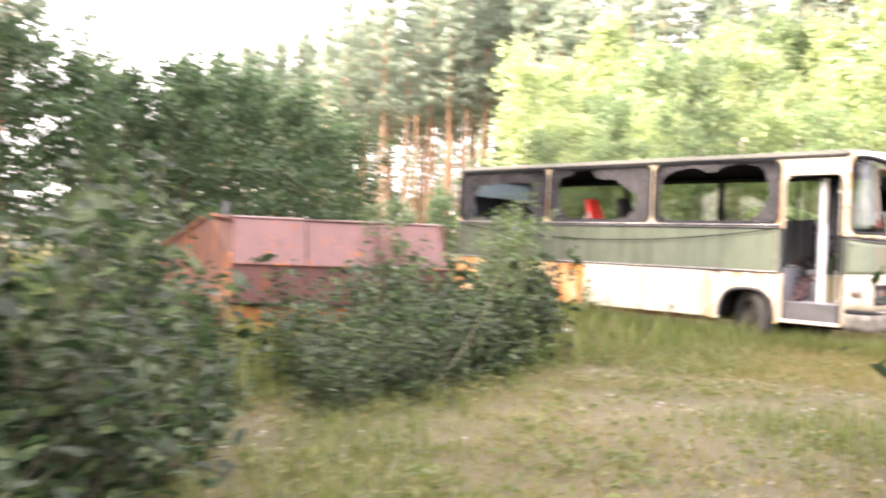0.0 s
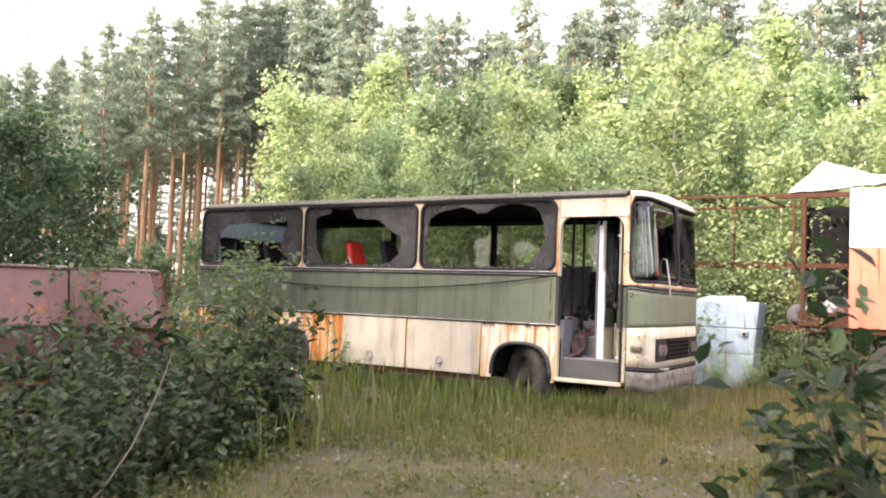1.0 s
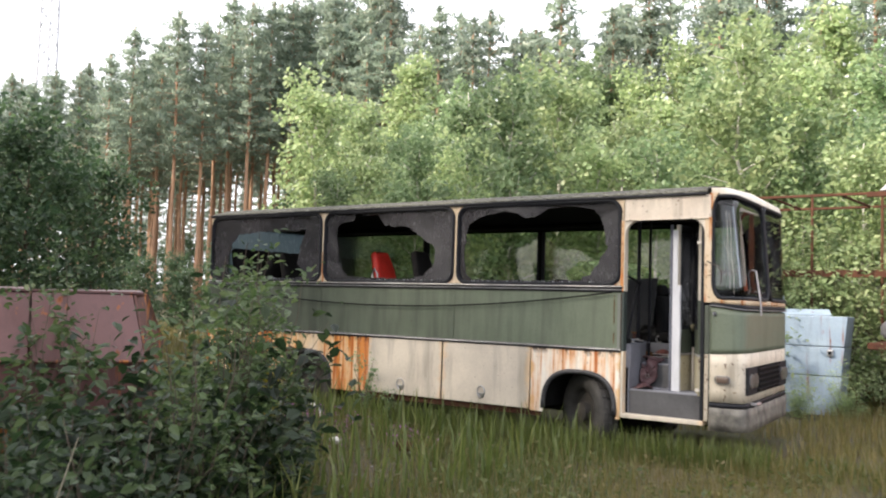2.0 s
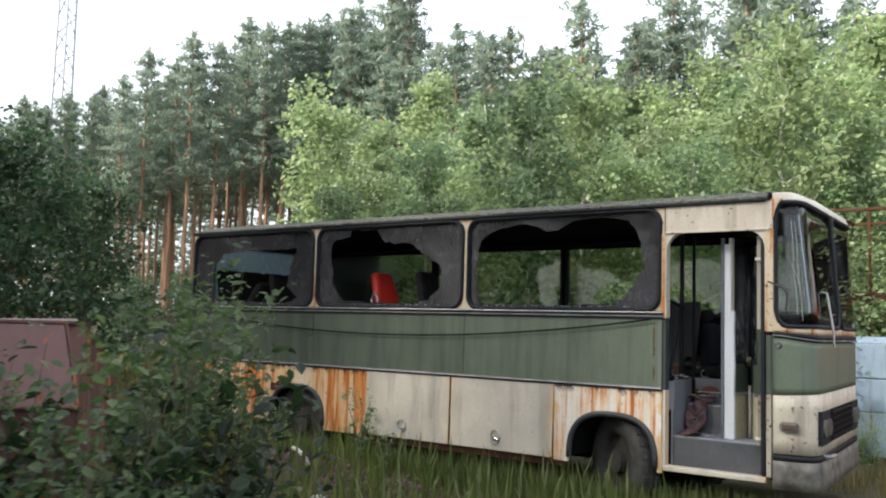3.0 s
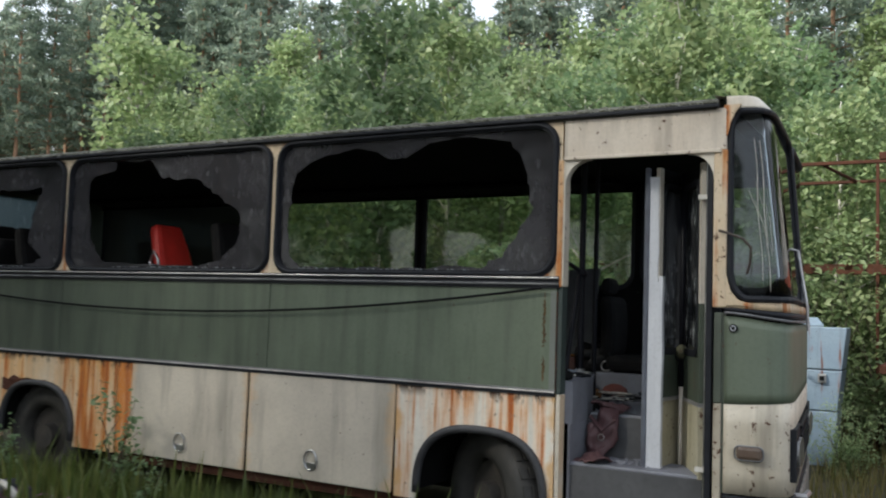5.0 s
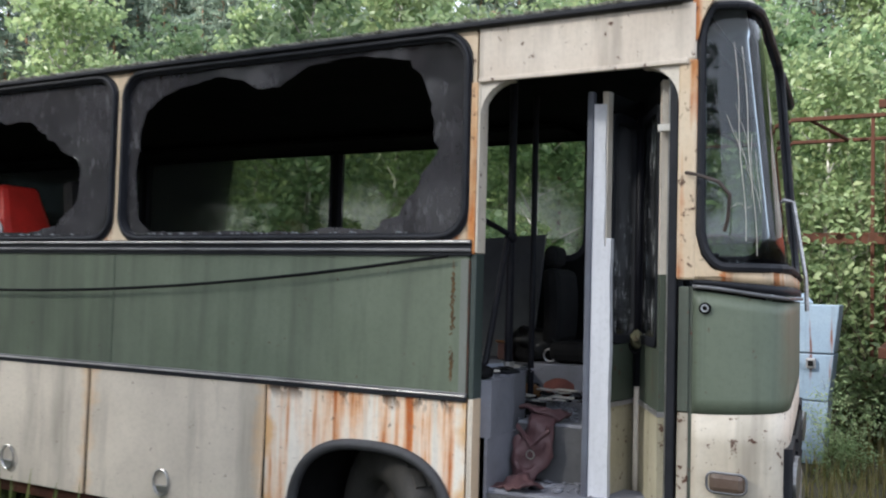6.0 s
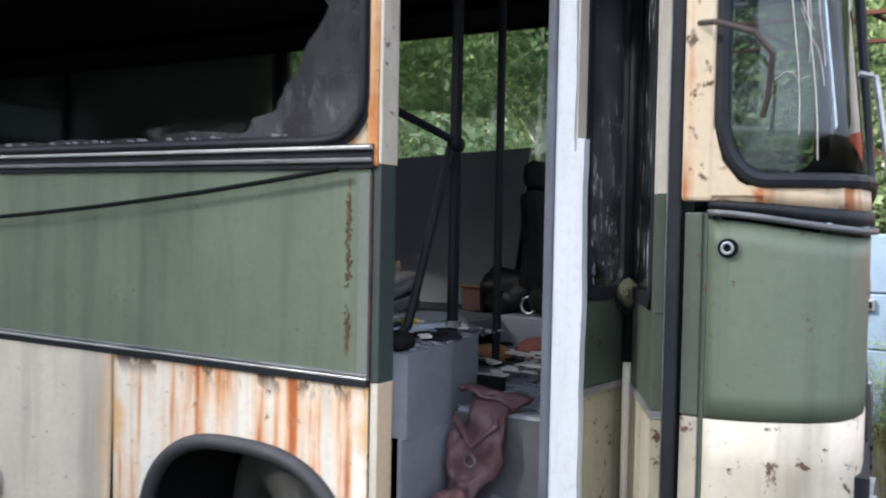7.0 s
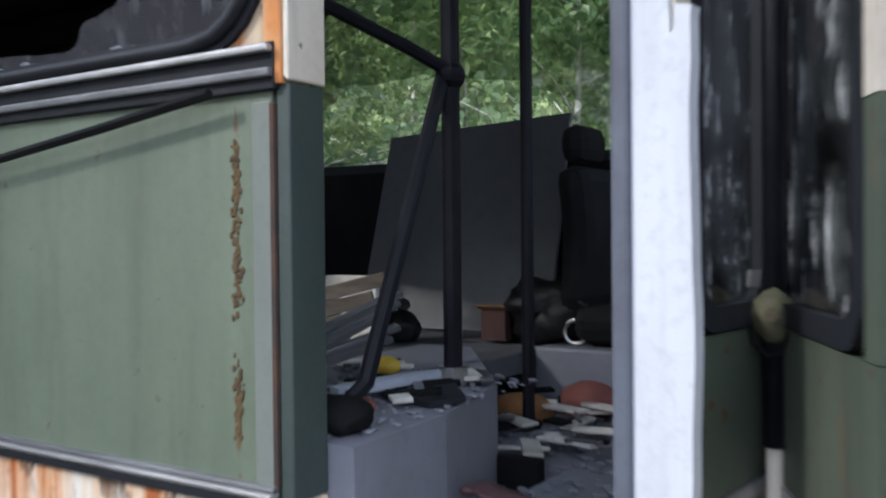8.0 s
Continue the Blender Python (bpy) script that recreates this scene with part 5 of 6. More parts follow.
part("end_trim", tube([hp(-LEN - 0.02, 0.2, 1.60), hp(-LEN - 0.33, 0.62, 1.64), hp(-LEN - 1.04, 1.8, 1.11)], 0.035, 6), REDDARK, hulk, "dark edge trim")
part("end_sheet", slab([hp(0, 0.06, 0.03), hp(0, 0.0, 1.0), hp(-0.1, 0.30, 1.6), hp(0.05, 0.6, 1.62), hp(0.40, 1.75, 1.11), hp(0.40, 1.75, 0.03)], U * 0.02), REDDARK, hulk, "dark rust-brown end sheet")
part("far_sheet", slab([hp(-LEN - 1, 1.75, 0.03), hp(0.38, 1.75, 0.03), hp(0.38, 1.75, 1.1), hp(-LEN - 1, 1.75, 1.1)], V * 0.02), REDDARK, hulk)
part("gap_sheet", slab([hp(-LEN - 0.3, 0.6, 1.62), hp(-LEN + 0.02, 0.6, 1.62), hp(-LEN + 0.02, 1.75, 1.12), hp(-LEN - 1.0, 1.75, 1.12)], (0, 0, 0.02)), LINING, hulk, "grey top sheet")
part("vent_pipe", tube([hp(-LEN - 0.1, 0.9, 1.45), hp(-LEN - 0.1, 0.9, 1.85)], 0.05, 10), LINING, hulk, "grey vent pipe")

# ---- blue cabinet beyond the bus ----
cab = thing("blue_cabinet", (-5.4, 20.7, 0.0), "pale blue sheet metal cabinet leaning in the grass", "cabinet")
for i, (z0, z1) in enumerate(((0.0, 0.62), (0.632, 1.09), (1.102, 1.58))):
    l0, l1 = -6.22 + 0.035 * i, -5.11 + 0.05 * i
    bm = slab([(l0, 20.5 - 0.03 * i, z0), (l1, 20.5 - 0.03 * i, z0), (l1 + 0.055, 20.47 - 0.03 * i, z1), (l0, 20.47 - 0.03 * i, z1)], (0, 0.5, 0))
    bmesh.ops.bevel(bm, geom=bm.edges[:], offset=0.012, segments=2, affect="EDGES", profile=0.5)
    part("panel", bm, BLUE, cab)
part("latch", box(-5.26, -5.17, 20.40, 20.455, 0.95, 1.05, 0.01), TRIM, cab, "small grey latch")
part("latch_hole", box(-5.24, -5.19, 20.385, 20.402, 0.975, 1.025, 0.004), BLACK, cab)
part("top_flap", slab([(-6.1, 20.42, 1.585), (-5.2, 20.42, 1.585), (-5.3, 20.7, 1.67), (-5.95, 20.7, 1.67)], (0, 0, 0.02)), BLUE, cab)

# ---- box trailer with its open end ----
tr = thing("box_trailer", (-1.5, 20.8, 0.0), "orange and white box trailer with an open rusty end", "trailer")
part("lower_side", box(-3.38, 4.0, 20.0, 20.06, 1.2, 2.55, 0.01), ORANGE, tr, "faded orange lower side")
part("upper_side", box(-3.38, 4.0, 20.0, 20.06, 2.555, 3.5, 0.01), WHITEPAINT, tr, "white upper side")
# Back and inner wall near-black: the dark inside the trailer is their colour.
part("back_side", box(-4.6, 4.0, 22.3, 22.36, 1.2, 3.5, 0.01), BLACK, tr)
part("trailer_floor", box(-4.6, 4.0, 20.06, 22.3, 1.1, 1.2, 0.01), RUSTSTEEL, tr)
part("inner_wall", box(-3.1, -3.05, 20.1, 22.3, 1.2, 3.5, 0.01), BLACK, tr)
part("trailer_roof", box(-3.38, 4.0, 20.0, 22.36, 3.505, 3.56, 0.01), WHITEPAINT, tr)
for x, y in ((-4.12, 20.03), (-4.6, 22.3)):
    part("post", box(x - 0.035, x + 0.035, y - 0.035, y + 0.035, 1.2, 3.5, 0.006), RUSTSTEEL, tr, "rusty steel post")
part("beam", box(-4.6, -3.39, 20.0, 20.07, 3.42, 3.5, 0.006), RUSTSTEEL, tr)
part("beam", box(-4.2, -3.39, 20.0, 20.07, 2.2, 2.28, 0.006), RUSTSTEEL, tr)
part("beam", box(-4.2, -3.39, 20.0, 20.07, 1.2, 1.45, 0.006), RUSTSTEEL, tr)
for x in (-2.6, -1.6, 2.0):
    part("tyre", tube([(x, 20.1, 0.5), (x, 20.35, 0.5)], 0.5, 24), TYRE, tr)
tarp = thing("tarpaulin", (-3.2, 20.8, 3.56), "crumpled white tarpaulin tented on the trailer roof", "tarpaulin")
bm = bmesh.new()
pts = [(-4.45, 20.2, 3.52), (-3.92, 20.5, 4.12), (-3.35, 20.1, 3.60), (-2.6, 20.4, 3.72), (-3.6, 21.9, 3.95), (-2.3, 21.8, 3.62), (-4.3, 21.8, 3.6)]
vs = [bm.verts.new(p) for p in pts]
for f in ((0, 2, 1), (1, 2, 3), (1, 3, 4), (3, 5, 4), (0, 1, 6), (1, 4, 6)):
    bm.faces.new([vs[i] for i in f])
bmesh.ops.subdivide_edges(bm, edges=bm.edges[:], cuts=4, use_grid_fill=True)
crumple(bm, 0.05, 3, 2)
ob = part("cloth", bm, TARP, tarp)
ob.modifiers.new("thick", "SOLIDIFY").thickness = 0.015

for i, (x, y, z, m, l, w) in enumerate(((-3.9, 20.35, 1.2, TARP, "crumpled white sheeting on the trailer floor", 0.30), (-3.55, 20.4, 1.2, REDROOF, "dull red sack on the trailer floor", 0.24), (-4.2, 20.5, 1.2, LINING, "dark bundle on the trailer floor", 0.28), (-3.7, 20.9, 1.2, TARP, "pale grey bundle on the trailer floor", 0.35))):
    lump("scrap_bundle", (x, y, z), (w, w * 0.8, w * 0.75), m, l, "bundle", 50 + i, 0.4)

# ---- rusty frame between the trailer and the bus ----
fr = thing("steel_frame", (-6.2, 22.2, 0.0), "long rusty red steel frame among the birches", "frame")
for z, y, h in ((3.72, 22.0, 0.045), (3.55, 22.6, 0.04), (2.33, 22.0, 0.13)):
    part("rail", box(-8.6, -4.62, y - 0.035, y + 0.035, z - h / 2, z + h / 2, 0.006), RUSTSTEEL, fr, "rusty steel rail")
for x in (-8.5, -7.2, -5.9, -4.75):
    part("post", box(x - 0.02, x + 0.02, 21.98, 22.02, 0.0, 3.7, 0.006), RUSTSTEEL, fr, "rusty steel post")
for x in (-7.8, -6.6, -5.4):
    part("cross_bar", tube([(x, 22.0, 3.70), (x + 0.35, 22.6, 3.55)], 0.022, 6), RUSTSTEEL, fr)

# ---- lattice mast ----
mast = thing("lattice_mast", (-71.3, 44.8, 1.5), "tall grey steel lattice mast beyond the forest", "mast")
MX, MY = -71.3, 44.8
legs = [(MX - 0.9, MY - 0.5), (MX + 0.9, MY - 0.5), (MX, MY + 1.0)]
for x, y in legs:
    part("leg", tube([(x, y, 1.0), (MX + (x - MX) * 0.55, MY + (y - MY) * 0.55, 48)], 0.10, 6), STEELGREY, mast)
bm = bmesh.new()
for k in range(30):
    z0, z1 = 2 + k * 1.5, 3.5 + k * 1.5
    f0, f1 = 1 - 0.45 * z0 / 48, 1 - 0.45 * z1 / 48
    for a in range(3):
        b = (a + 1) % 3
        if k % 2:
            a, b = b, a
        tube([(MX + (legs[a][0] - MX) * f0, MY + (legs[a][1] - MY) * f0, z0), (MX + (legs[b][0] - MX) * f1, MY + (legs[b][1] - MY) * f1, z1)], 0.05, 4, bm)
part("bracing", bm, STEELGREY, mast)


# ---- plants ----
def leaf_quads(centres, sizes, rng, flat=0.0, aspect=0.62, droop=0.0, corners=4):
    """Leaf blades, four corners each, at the centres given, turned at random."""
    n = len(centres)
    nr = rng.normal(size=(n, 3))
    nr[:, 2] = np.abs(nr[:, 2]) + flat
    nr /= np.linalg.norm(nr, axis=1)[:, None]
    t = rng.normal(size=(n, 3))
    t[:, 2] -= droop
    t -= nr * (t * nr).sum(1)[:, None]
    t /= np.linalg.norm(t, axis=1)[:, None]
    b = np.cross(nr, t)
    s = np.asarray(sizes)[:, None]
    tip, wide = t * s * 0.5, b * s * 0.5 * aspect
    fold = nr * s * 0.10
    if corners == 3:
        v = np.stack([centres - tip * 0.7 + wide, centres + tip * 1.3, centres - tip * 0.7 - wide], 1).reshape(-1, 3)
        return v.tolist(), np.arange(3 * n).reshape(-1, 3).tolist()
    v = np.stack([centres - tip, centres + wide * 1.0 - tip * 0.15 + fold, centres + tip, centres - wide - tip * 0.15 + fold], 1).reshape(-1, 3)
    f = np.arange(4 * n).reshape(-1, 4)
    return v.tolist(), f.tolist()


def limbs(h, spread, count, seed, low=0.2, lift=0.5, wave=0.03, point=0.75):
    """Trunk line and limb lines of a tree that stands at the origin."""
    rng = random.Random(seed)
    trunk = [Vector((wave * h * noise.noise(Vector((k * 0.7, seed * 1.31 + 0.37, 0))), wave * h * noise.noise(Vector((seed * 1.31 + 0.37, k * 0.7, 3))), h * k / 9)) for k in range(10)]
    res = []
    for i in range(count):
        f = low + (0.97 - low) * (i + rng.random()) / count
        k = min(int(f * 9), 8)
        p = trunk[k].lerp(trunk[k + 1], f * 9 - k)
        a = i * 2.4 + rng.uniform(-0.5, 0.5)
        length = spread * (1 - point * ((f - low) / (1 - low)) ** (1.3 if point < 0.8 else 0.9)) * rng.uniform(0.65, 1.15)
        d = Vector((math.cos(a), math.sin(a), lift + rng.uniform(-0.15, 0.2)))
        pts = [p]
        for s in range(4):
            d = (d + Vector((rng.uniform(-0.2, 0.2), rng.uniform(-0.2, 0.2), rng.uniform(-0.22, 0.12)))).normalized()
            pts.append(pts[-1] + d * length / 4)
        res.append(pts)
    return trunk, res


def make_tree(name, h, spread, count, leaves, size, bark, leafm, label, seed, low=0.15, lift=0.5, r0=0.07, clump=0.35, category="tree", group="trees", corners=4):
    rng = np.random.default_rng(seed)
    trunk, lb = limbs(h, spread, count, seed, low, lift)
    t = tagged(new(name), label, category, group)
    bm = tube(trunk, [r0 * (1 - 0.85 * k / 9) for k in range(10)], 8)
    for pts in lb:
        r = r0 * 0.33
        tube(pts[::2], [r, r * 0.5, r * 0.12], 4, bm)
    part("trunk", bm, bark, t, "", True)
    pts = np.array([[tuple(p) for p in q] for q in lb])
    n = leaves
    which = rng.integers(0, len(lb), n)
    pos = rng.beta(2.2, 1.1, n) * 4 * 0.999
    k = pos.astype(int)
    base = pts[which, k] + (pts[which, k + 1] - pts[which, k]) * (pos - k)[:, None]
    # sprays: leaves sit in small bunches
    spray = rng.normal(size=(len(lb) * 9, 3)) * clump
    sid = which * 9 + (pos * 2.2).astype(int) % 9
    c = base + spray[sid] * 0.8 + rng.normal(size=(n, 3)) * clump * np.array([0.42, 0.42, 0.34])
    c[:, 2] = np.maximum(c[:, 2], 0.08)
    v, f = leaf_quads(c, size * rng.uniform(0.6, 1.25, n), rng, 0.3, 0.7 if corners == 4 else 0.95, 0.3, corners)
    data_part("crown", v, f, leafm, t)
    return t


def make_pine(h, bare, spread, seed, dense=3100, label="tall Scots pine with a bare reddish trunk"):
    rng = np.random.default_rng(seed)
    t = tagged(new("pine_tree"), label, "tree", "pine forest")
    trunk, lb = limbs(h, spread, 56, seed, bare, 0.22, 0.006, 0.80)
    bm = tube(trunk, [0.19 * (1 - 0.8 * k / 9) for k in range(10)], 8)
    rnd = random.Random(seed)
    for i in range(7):
        z = h * bare * rnd.uniform(0.5, 1.0)
        a = rnd.uniform(0, 6.3)
        tube([(0, 0, z), (0.8 * math.cos(a), 0.8 * math.sin(a), z + rnd.uniform(-0.2, 0.2))], [0.03, 0.008], 4, bm)
    for pts in lb:
        tube(pts[::2], [0.045, 0.026, 0.008], 3, bm)
    part("trunk", bm, PINEBARK, t, "", True)
    pts = np.array([[tuple(p) for p in q] for q in lb])
    which = rng.integers(0, len(lb), dense)
    pos = rng.beta(2.5, 1.0, dense) * 4 * 0.999
    k = pos.astype(int)
    base = pts[which, k] + (pts[which, k + 1] - pts[which, k]) * (pos - k)[:, None]
    spray = rng.normal(size=(len(lb) * 6, 3)) * np.array([0.26, 0.26, 0.07])
    c = base + spray[which * 6 + (pos * 1.5).astype(int)] + rng.normal(size=(dense, 3)) * np.array([0.20, 0.20, 0.075])
    # the leader: a thin spire of needles
    lead = rng.integers(0, dense, dense // 60)
    c[lead] = np.column_stack([rng.normal(size=(len(lead), 2)) * 0.10, h * rng.uniform(0.96, 1.0, len(lead))])
    v, f = leaf_quads(c, 0.46 * rng.uniform(0.6, 1.3, dense), rng, -0.35, 0.24, 0.0, 3)
    data_part("crown", v, f, NEEDLE, t)
    return t


def put(ob, x, y, turn, s=1.0, z=None):
    c = copy_thing(ob, pose(x, y, mound(x, y) - 0.05 if z is None else z, 0, 0, turn))
    c.scale = (s, s, s)
    return c


def place_all(kinds, spots, seed):
    """The first spot of each kind takes the tree itself, the others take copies."""
    rnd = random.Random(seed)
    first = set()
    for i, (x, y, s) in enumerate(spots):
        ob = kinds[(i * 7 + rnd.randrange(len(kinds))) % len(kinds)]
        if ob.name in first:
            put(ob, x, y, rnd.uniform(0, 360), s)
        else:
            first.add(ob.name)
            ob.location = (x, y, mound(x, y) - 0.05)
            ob.rotation_euler = (0, 0, rnd.uniform(0, 6.28))
            ob.scale = (s, s, s)
    for ob in kinds:
        if ob.name not in first:
            x, y, s = spots[0]
            ob.location = (x + 0.8, y + 2.5, 0)


birches = [make_tree("birch_tree", 6.0, 1.9, 26, 5000, 0.142, BIRCHBARK, m, l, 20 + i, 0.06, 0.75, 0.06, 0.33, group="young trees behind the bus")
           for i, (m, l) in enumerate(((LEAF_LIGHT, "young birch with bright yellow-green leaves"), (LEAF_MID, "young leafy alder with fresh green leaves"), (LEAF_LIGHT, "young birch with bright yellow-green leaves"), (LEAF_LIGHT, "young birch with bright yellow-green leaves")))]
rnd = random.Random(77)
spots = []
x = -16.0
while x < 9:
    y = rnd.uniform(19.2, 20.8) if x < -6.8 else rnd.uniform(23.2, 24.5)
    spots.append((x, y, rnd.uniform(0.62, 0.95) if x < -6.8 else rnd.uniform(0.8, 1.0)))
    x += rnd.uniform(1.1, 1.7)
x = -19.0
while x < 10:
    spots.append((x, rnd.uniform(22.0, 24.0) if x < -7 else rnd.uniform(25, 27), rnd.uniform(0.9, 1.25)))
    x += rnd.uniform(1.6, 2.3)
place_all(birches, spots, 1)

tall = [make_tree("birch_tree", 11.0, 2.2, 60, 7000, 0.185, BIRCHBARK, m, "tall slender birch with light green crown", 40 + i, 0.12, 0.7, 0.10, 0.42, group="tall trees behind the bus", corners=3) for i, m in enumerate((LEAF_LIGHT, LEAF_MID, LEAF_LIGHT))]
spots = []
for x0, x1, y0, y1, lo, hi, step in ((-23.5, 16, 26.5, 31.0, 0.52, 0.74, 1.8), (-28.0, 18, 34.0, 37.5, 0.66, 0.90, 2.0), (-35.0, 24, 43.0, 49.0, 1.02, 1.36, 2.3)):
    x = x0
    while x < x1:
        spots.append((x, rnd.uniform(y0, y1), rnd.uniform(lo, hi)))
        x += step * rnd.uniform(0.8, 1.25)
place_all(tall, spots, 2)

pines = [make_pine(21.0, 0.50, 2.2, 60 + i) for i in range(4)]
spots = []
for row in range(5):
    a = 40.0
    while a < 67:
        d = 62 + row * 6 + rnd.uniform(-2, 2)
        aa = radians(a)
        spots.append((-2.7 - d * math.sin(aa), 6.4 + d * math.cos(aa), rnd.uniform(0.90, 1.06) * (1.15 - 0.0217 * (a - 43))))
        a += rnd.uniform(0.9, 1.9)
place_all(pines, spots, 3)
shaggy = [make_pine(17.0, 0.25, 2.9, 80 + i, 3100, "dark full-crowned pine behind the birches and around the yard") for i in range(2)]
spots = []
for row in range(2):
    x = -42.0
    while x < 30:
        spots.append((x, 51 + row * 7 + rnd.uniform(-2.5, 2.5), rnd.uniform(0.95, 1.16) + 0.12 * row))
        x += rnd.uniform(1.7, 2.6)
for a in range(38, 72, 2):
    d = 104 + (a * 37 % 9)
    spots.append((-2.7 - d * math.sin(radians(a)), 6.4 + d * math.cos(radians(a)), 0.95))
    spots.append((-2.7 - (d - 5) * math.sin(radians(a + 1)), 6.4 + (d - 5) * math.cos(radians(a + 1)), 0.7))
    spots.append((-2.7 - (d + 7) * math.sin(radians(a + 0.5)), 6.4 + (d + 7) * math.cos(radians(a + 0.5)), 1.0))
x = -46.0
while x < -14:
    spots.append((x, rnd.uniform(49.5, 54.0), rnd.uniform(1.02, 1.22)))
    x += rnd.uniform(1.5, 2.4)
# pines behind the track, nearly all unseen, added to shade the yard and bus
for k in range(9):
    f = (k - 4) / 4
    spots.append((-16.6 + 8.6 * f, 2.4 - 6.6 * f, 0.95 + 0.06 * (k % 3)))
    spots.append((-18.6 + 9.5 * f, -0.6 - 7.0 * f, 1.0))
place_all(shaggy, spots, 4)

willows = [make_tree("willow_bush", 6.0, 2.8, 30, 4900, 0.185, TWIG, m, "dense dark green willow thicket", 100 + i, 0.03, 0.8, 0.07, 0.45, "bush", "willow thicket") for i, m in enumerate((LEAF_DARK, LEAF_DARK, LEAF_DARK))]
spots = []
for a, d, s in ((56.5, 27, 0.95), (60, 25, 1.1), (64, 24, 1.15), (68, 22, 1.1), (72, 22, 1.0), (76, 20, 1.0), (81, 20, 1.1), (58, 31, 1.0), (62.5, 30, 1.2), (67, 29, 1.2), (73, 28, 1.2), (80, 27, 1.2), (54, 34, 0.45), (51.5, 34, 0.4), (49, 33, 0.55), (46.5, 32, 0.72), (44, 31, 0.9), (88, 20, 1.1), (96, 19, 1.2), (55, 40, 0.5), (52, 41, 0.5), (44, 96, 0.9), (47, 94, 0.8), (50, 96, 0.85), (53, 94, 0.8), (56, 96, 0.85), (59, 95, 0.8), (48.5, 101, 1.0), (51.5, 101, 1.0), (54.5, 101, 1.0), (45.5, 101, 1.0)):
    spots.append((-1.5 - d * math.sin(radians(a)), 4.5 + d * math.cos(radians(a)), s * (0.88 if d < 33 and a > 55 else 1.0)))
place_all(willows, spots, 5)


def make_bush(h, spread, stems, leaves, size, leafm, label, seed, name="sallow_bush", clump=0.12):
    """A bush of many thin stems from one root, with leaves along them."""
    rnd_ = random.Random(seed)
    rng_ = np.random.default_rng(seed)
    t = tagged(new(name), label, "bush", "bushes in the yard")
    bm = bmesh.new()
    lines = []
    for i in range(stems):
        a = rnd_.uniform(0, 6.283)
        out = spread * math.sqrt(rnd_.random())
        top = h * (0.30 + 0.95 * rnd_.random() ** 1.4) * (1 - 0.35 * (out / spread) ** 2)
        r0 = 0.25 * spread * rnd_.random()
        p0 = Vector((r0 * math.cos(a), r0 * math.sin(a), 0))
        p1 = Vector((out * math.cos(a), out * math.sin(a), top))
        pts = []
        for k in range(5):
            f = k / 4
            p = p0.lerp(p1, f)
            p.z = top * (f ** 0.8)
            pts.append(p + Vector((rnd_.uniform(-0.05, 0.05), rnd_.uniform(-0.05, 0.05), 0)) * (1 if k else 0))
        tube(pts, [0.009, 0.007, 0.005, 0.0035, 0.002], 5, bm)
        lines.append([tuple(p) for p in pts])
    tagged(part("branchwork", bm, TWIG, t), kind="stuff")
    pts = np.array(lines)
    which = rng_.integers(0, stems, leaves)
    pos = rng_.beta(1.6, 1.1, leaves) * 4 * 0.999
    k = pos.astype(int)
    c = pts[which, k] + (pts[which, k + 1] - pts[which, k]) * (pos - k)[:, None]
    spray = rng_.normal(size=(stems * 8, 3)) * clump * 1.1
    c = c + spray[which * 8 + (pos * 2).astype(int)] + rng_.normal(size=(leaves, 3)) * clump * 0.6
    c[:, 2] = np.maximum(c[:, 2], 0.04)
    n = leaves
    nr = rng_.normal(size=(n, 3))
    nr[:, 2] = np.abs(nr[:, 2]) + 0.8
    nr /= np.linalg.norm(nr, axis=1)[:, None]
    tt = rng_.normal(size=(n, 3))
    tt[:, 2] -= 0.3
    tt -= nr * (tt * nr).sum(1)[:, None]
    tt /= np.linalg.norm(tt, axis=1)[:, None]
    b = np.cross(nr, tt)
    s = (size * rng_.uniform(0.6, 1.25, n))[:, None]
    quads = [c - tt * s * 0.5, c - tt * s * 0.18 + b * s * 0.28 + nr * s * 0.06, c + tt * s * 0.18 + b * s * 0.24 + nr * s * 0.06, c + tt * s * 0.55 - nr * s * 0.08, c + tt * s * 0.18 - b * s * 0.24 + nr * s * 0.06, c - tt * s * 0.18 - b * s * 0.28 + nr * s * 0.06]
    v = np.stack(quads, 1).reshape(-1, 3)
    base = np.arange(n)[:, None] * 6
    f = np.concatenate([base + np.array([[0, 1, 2, 3]]), base + np.array([[0, 3, 4, 5]])], 0)
    data_part("foliage", v.tolist(), f.tolist(), leafm, t)
    return t


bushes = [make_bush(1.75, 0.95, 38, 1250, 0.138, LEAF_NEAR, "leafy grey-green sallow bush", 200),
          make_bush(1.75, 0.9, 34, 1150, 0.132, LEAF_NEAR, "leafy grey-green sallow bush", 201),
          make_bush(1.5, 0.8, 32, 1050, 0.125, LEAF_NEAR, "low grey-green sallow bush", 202)]
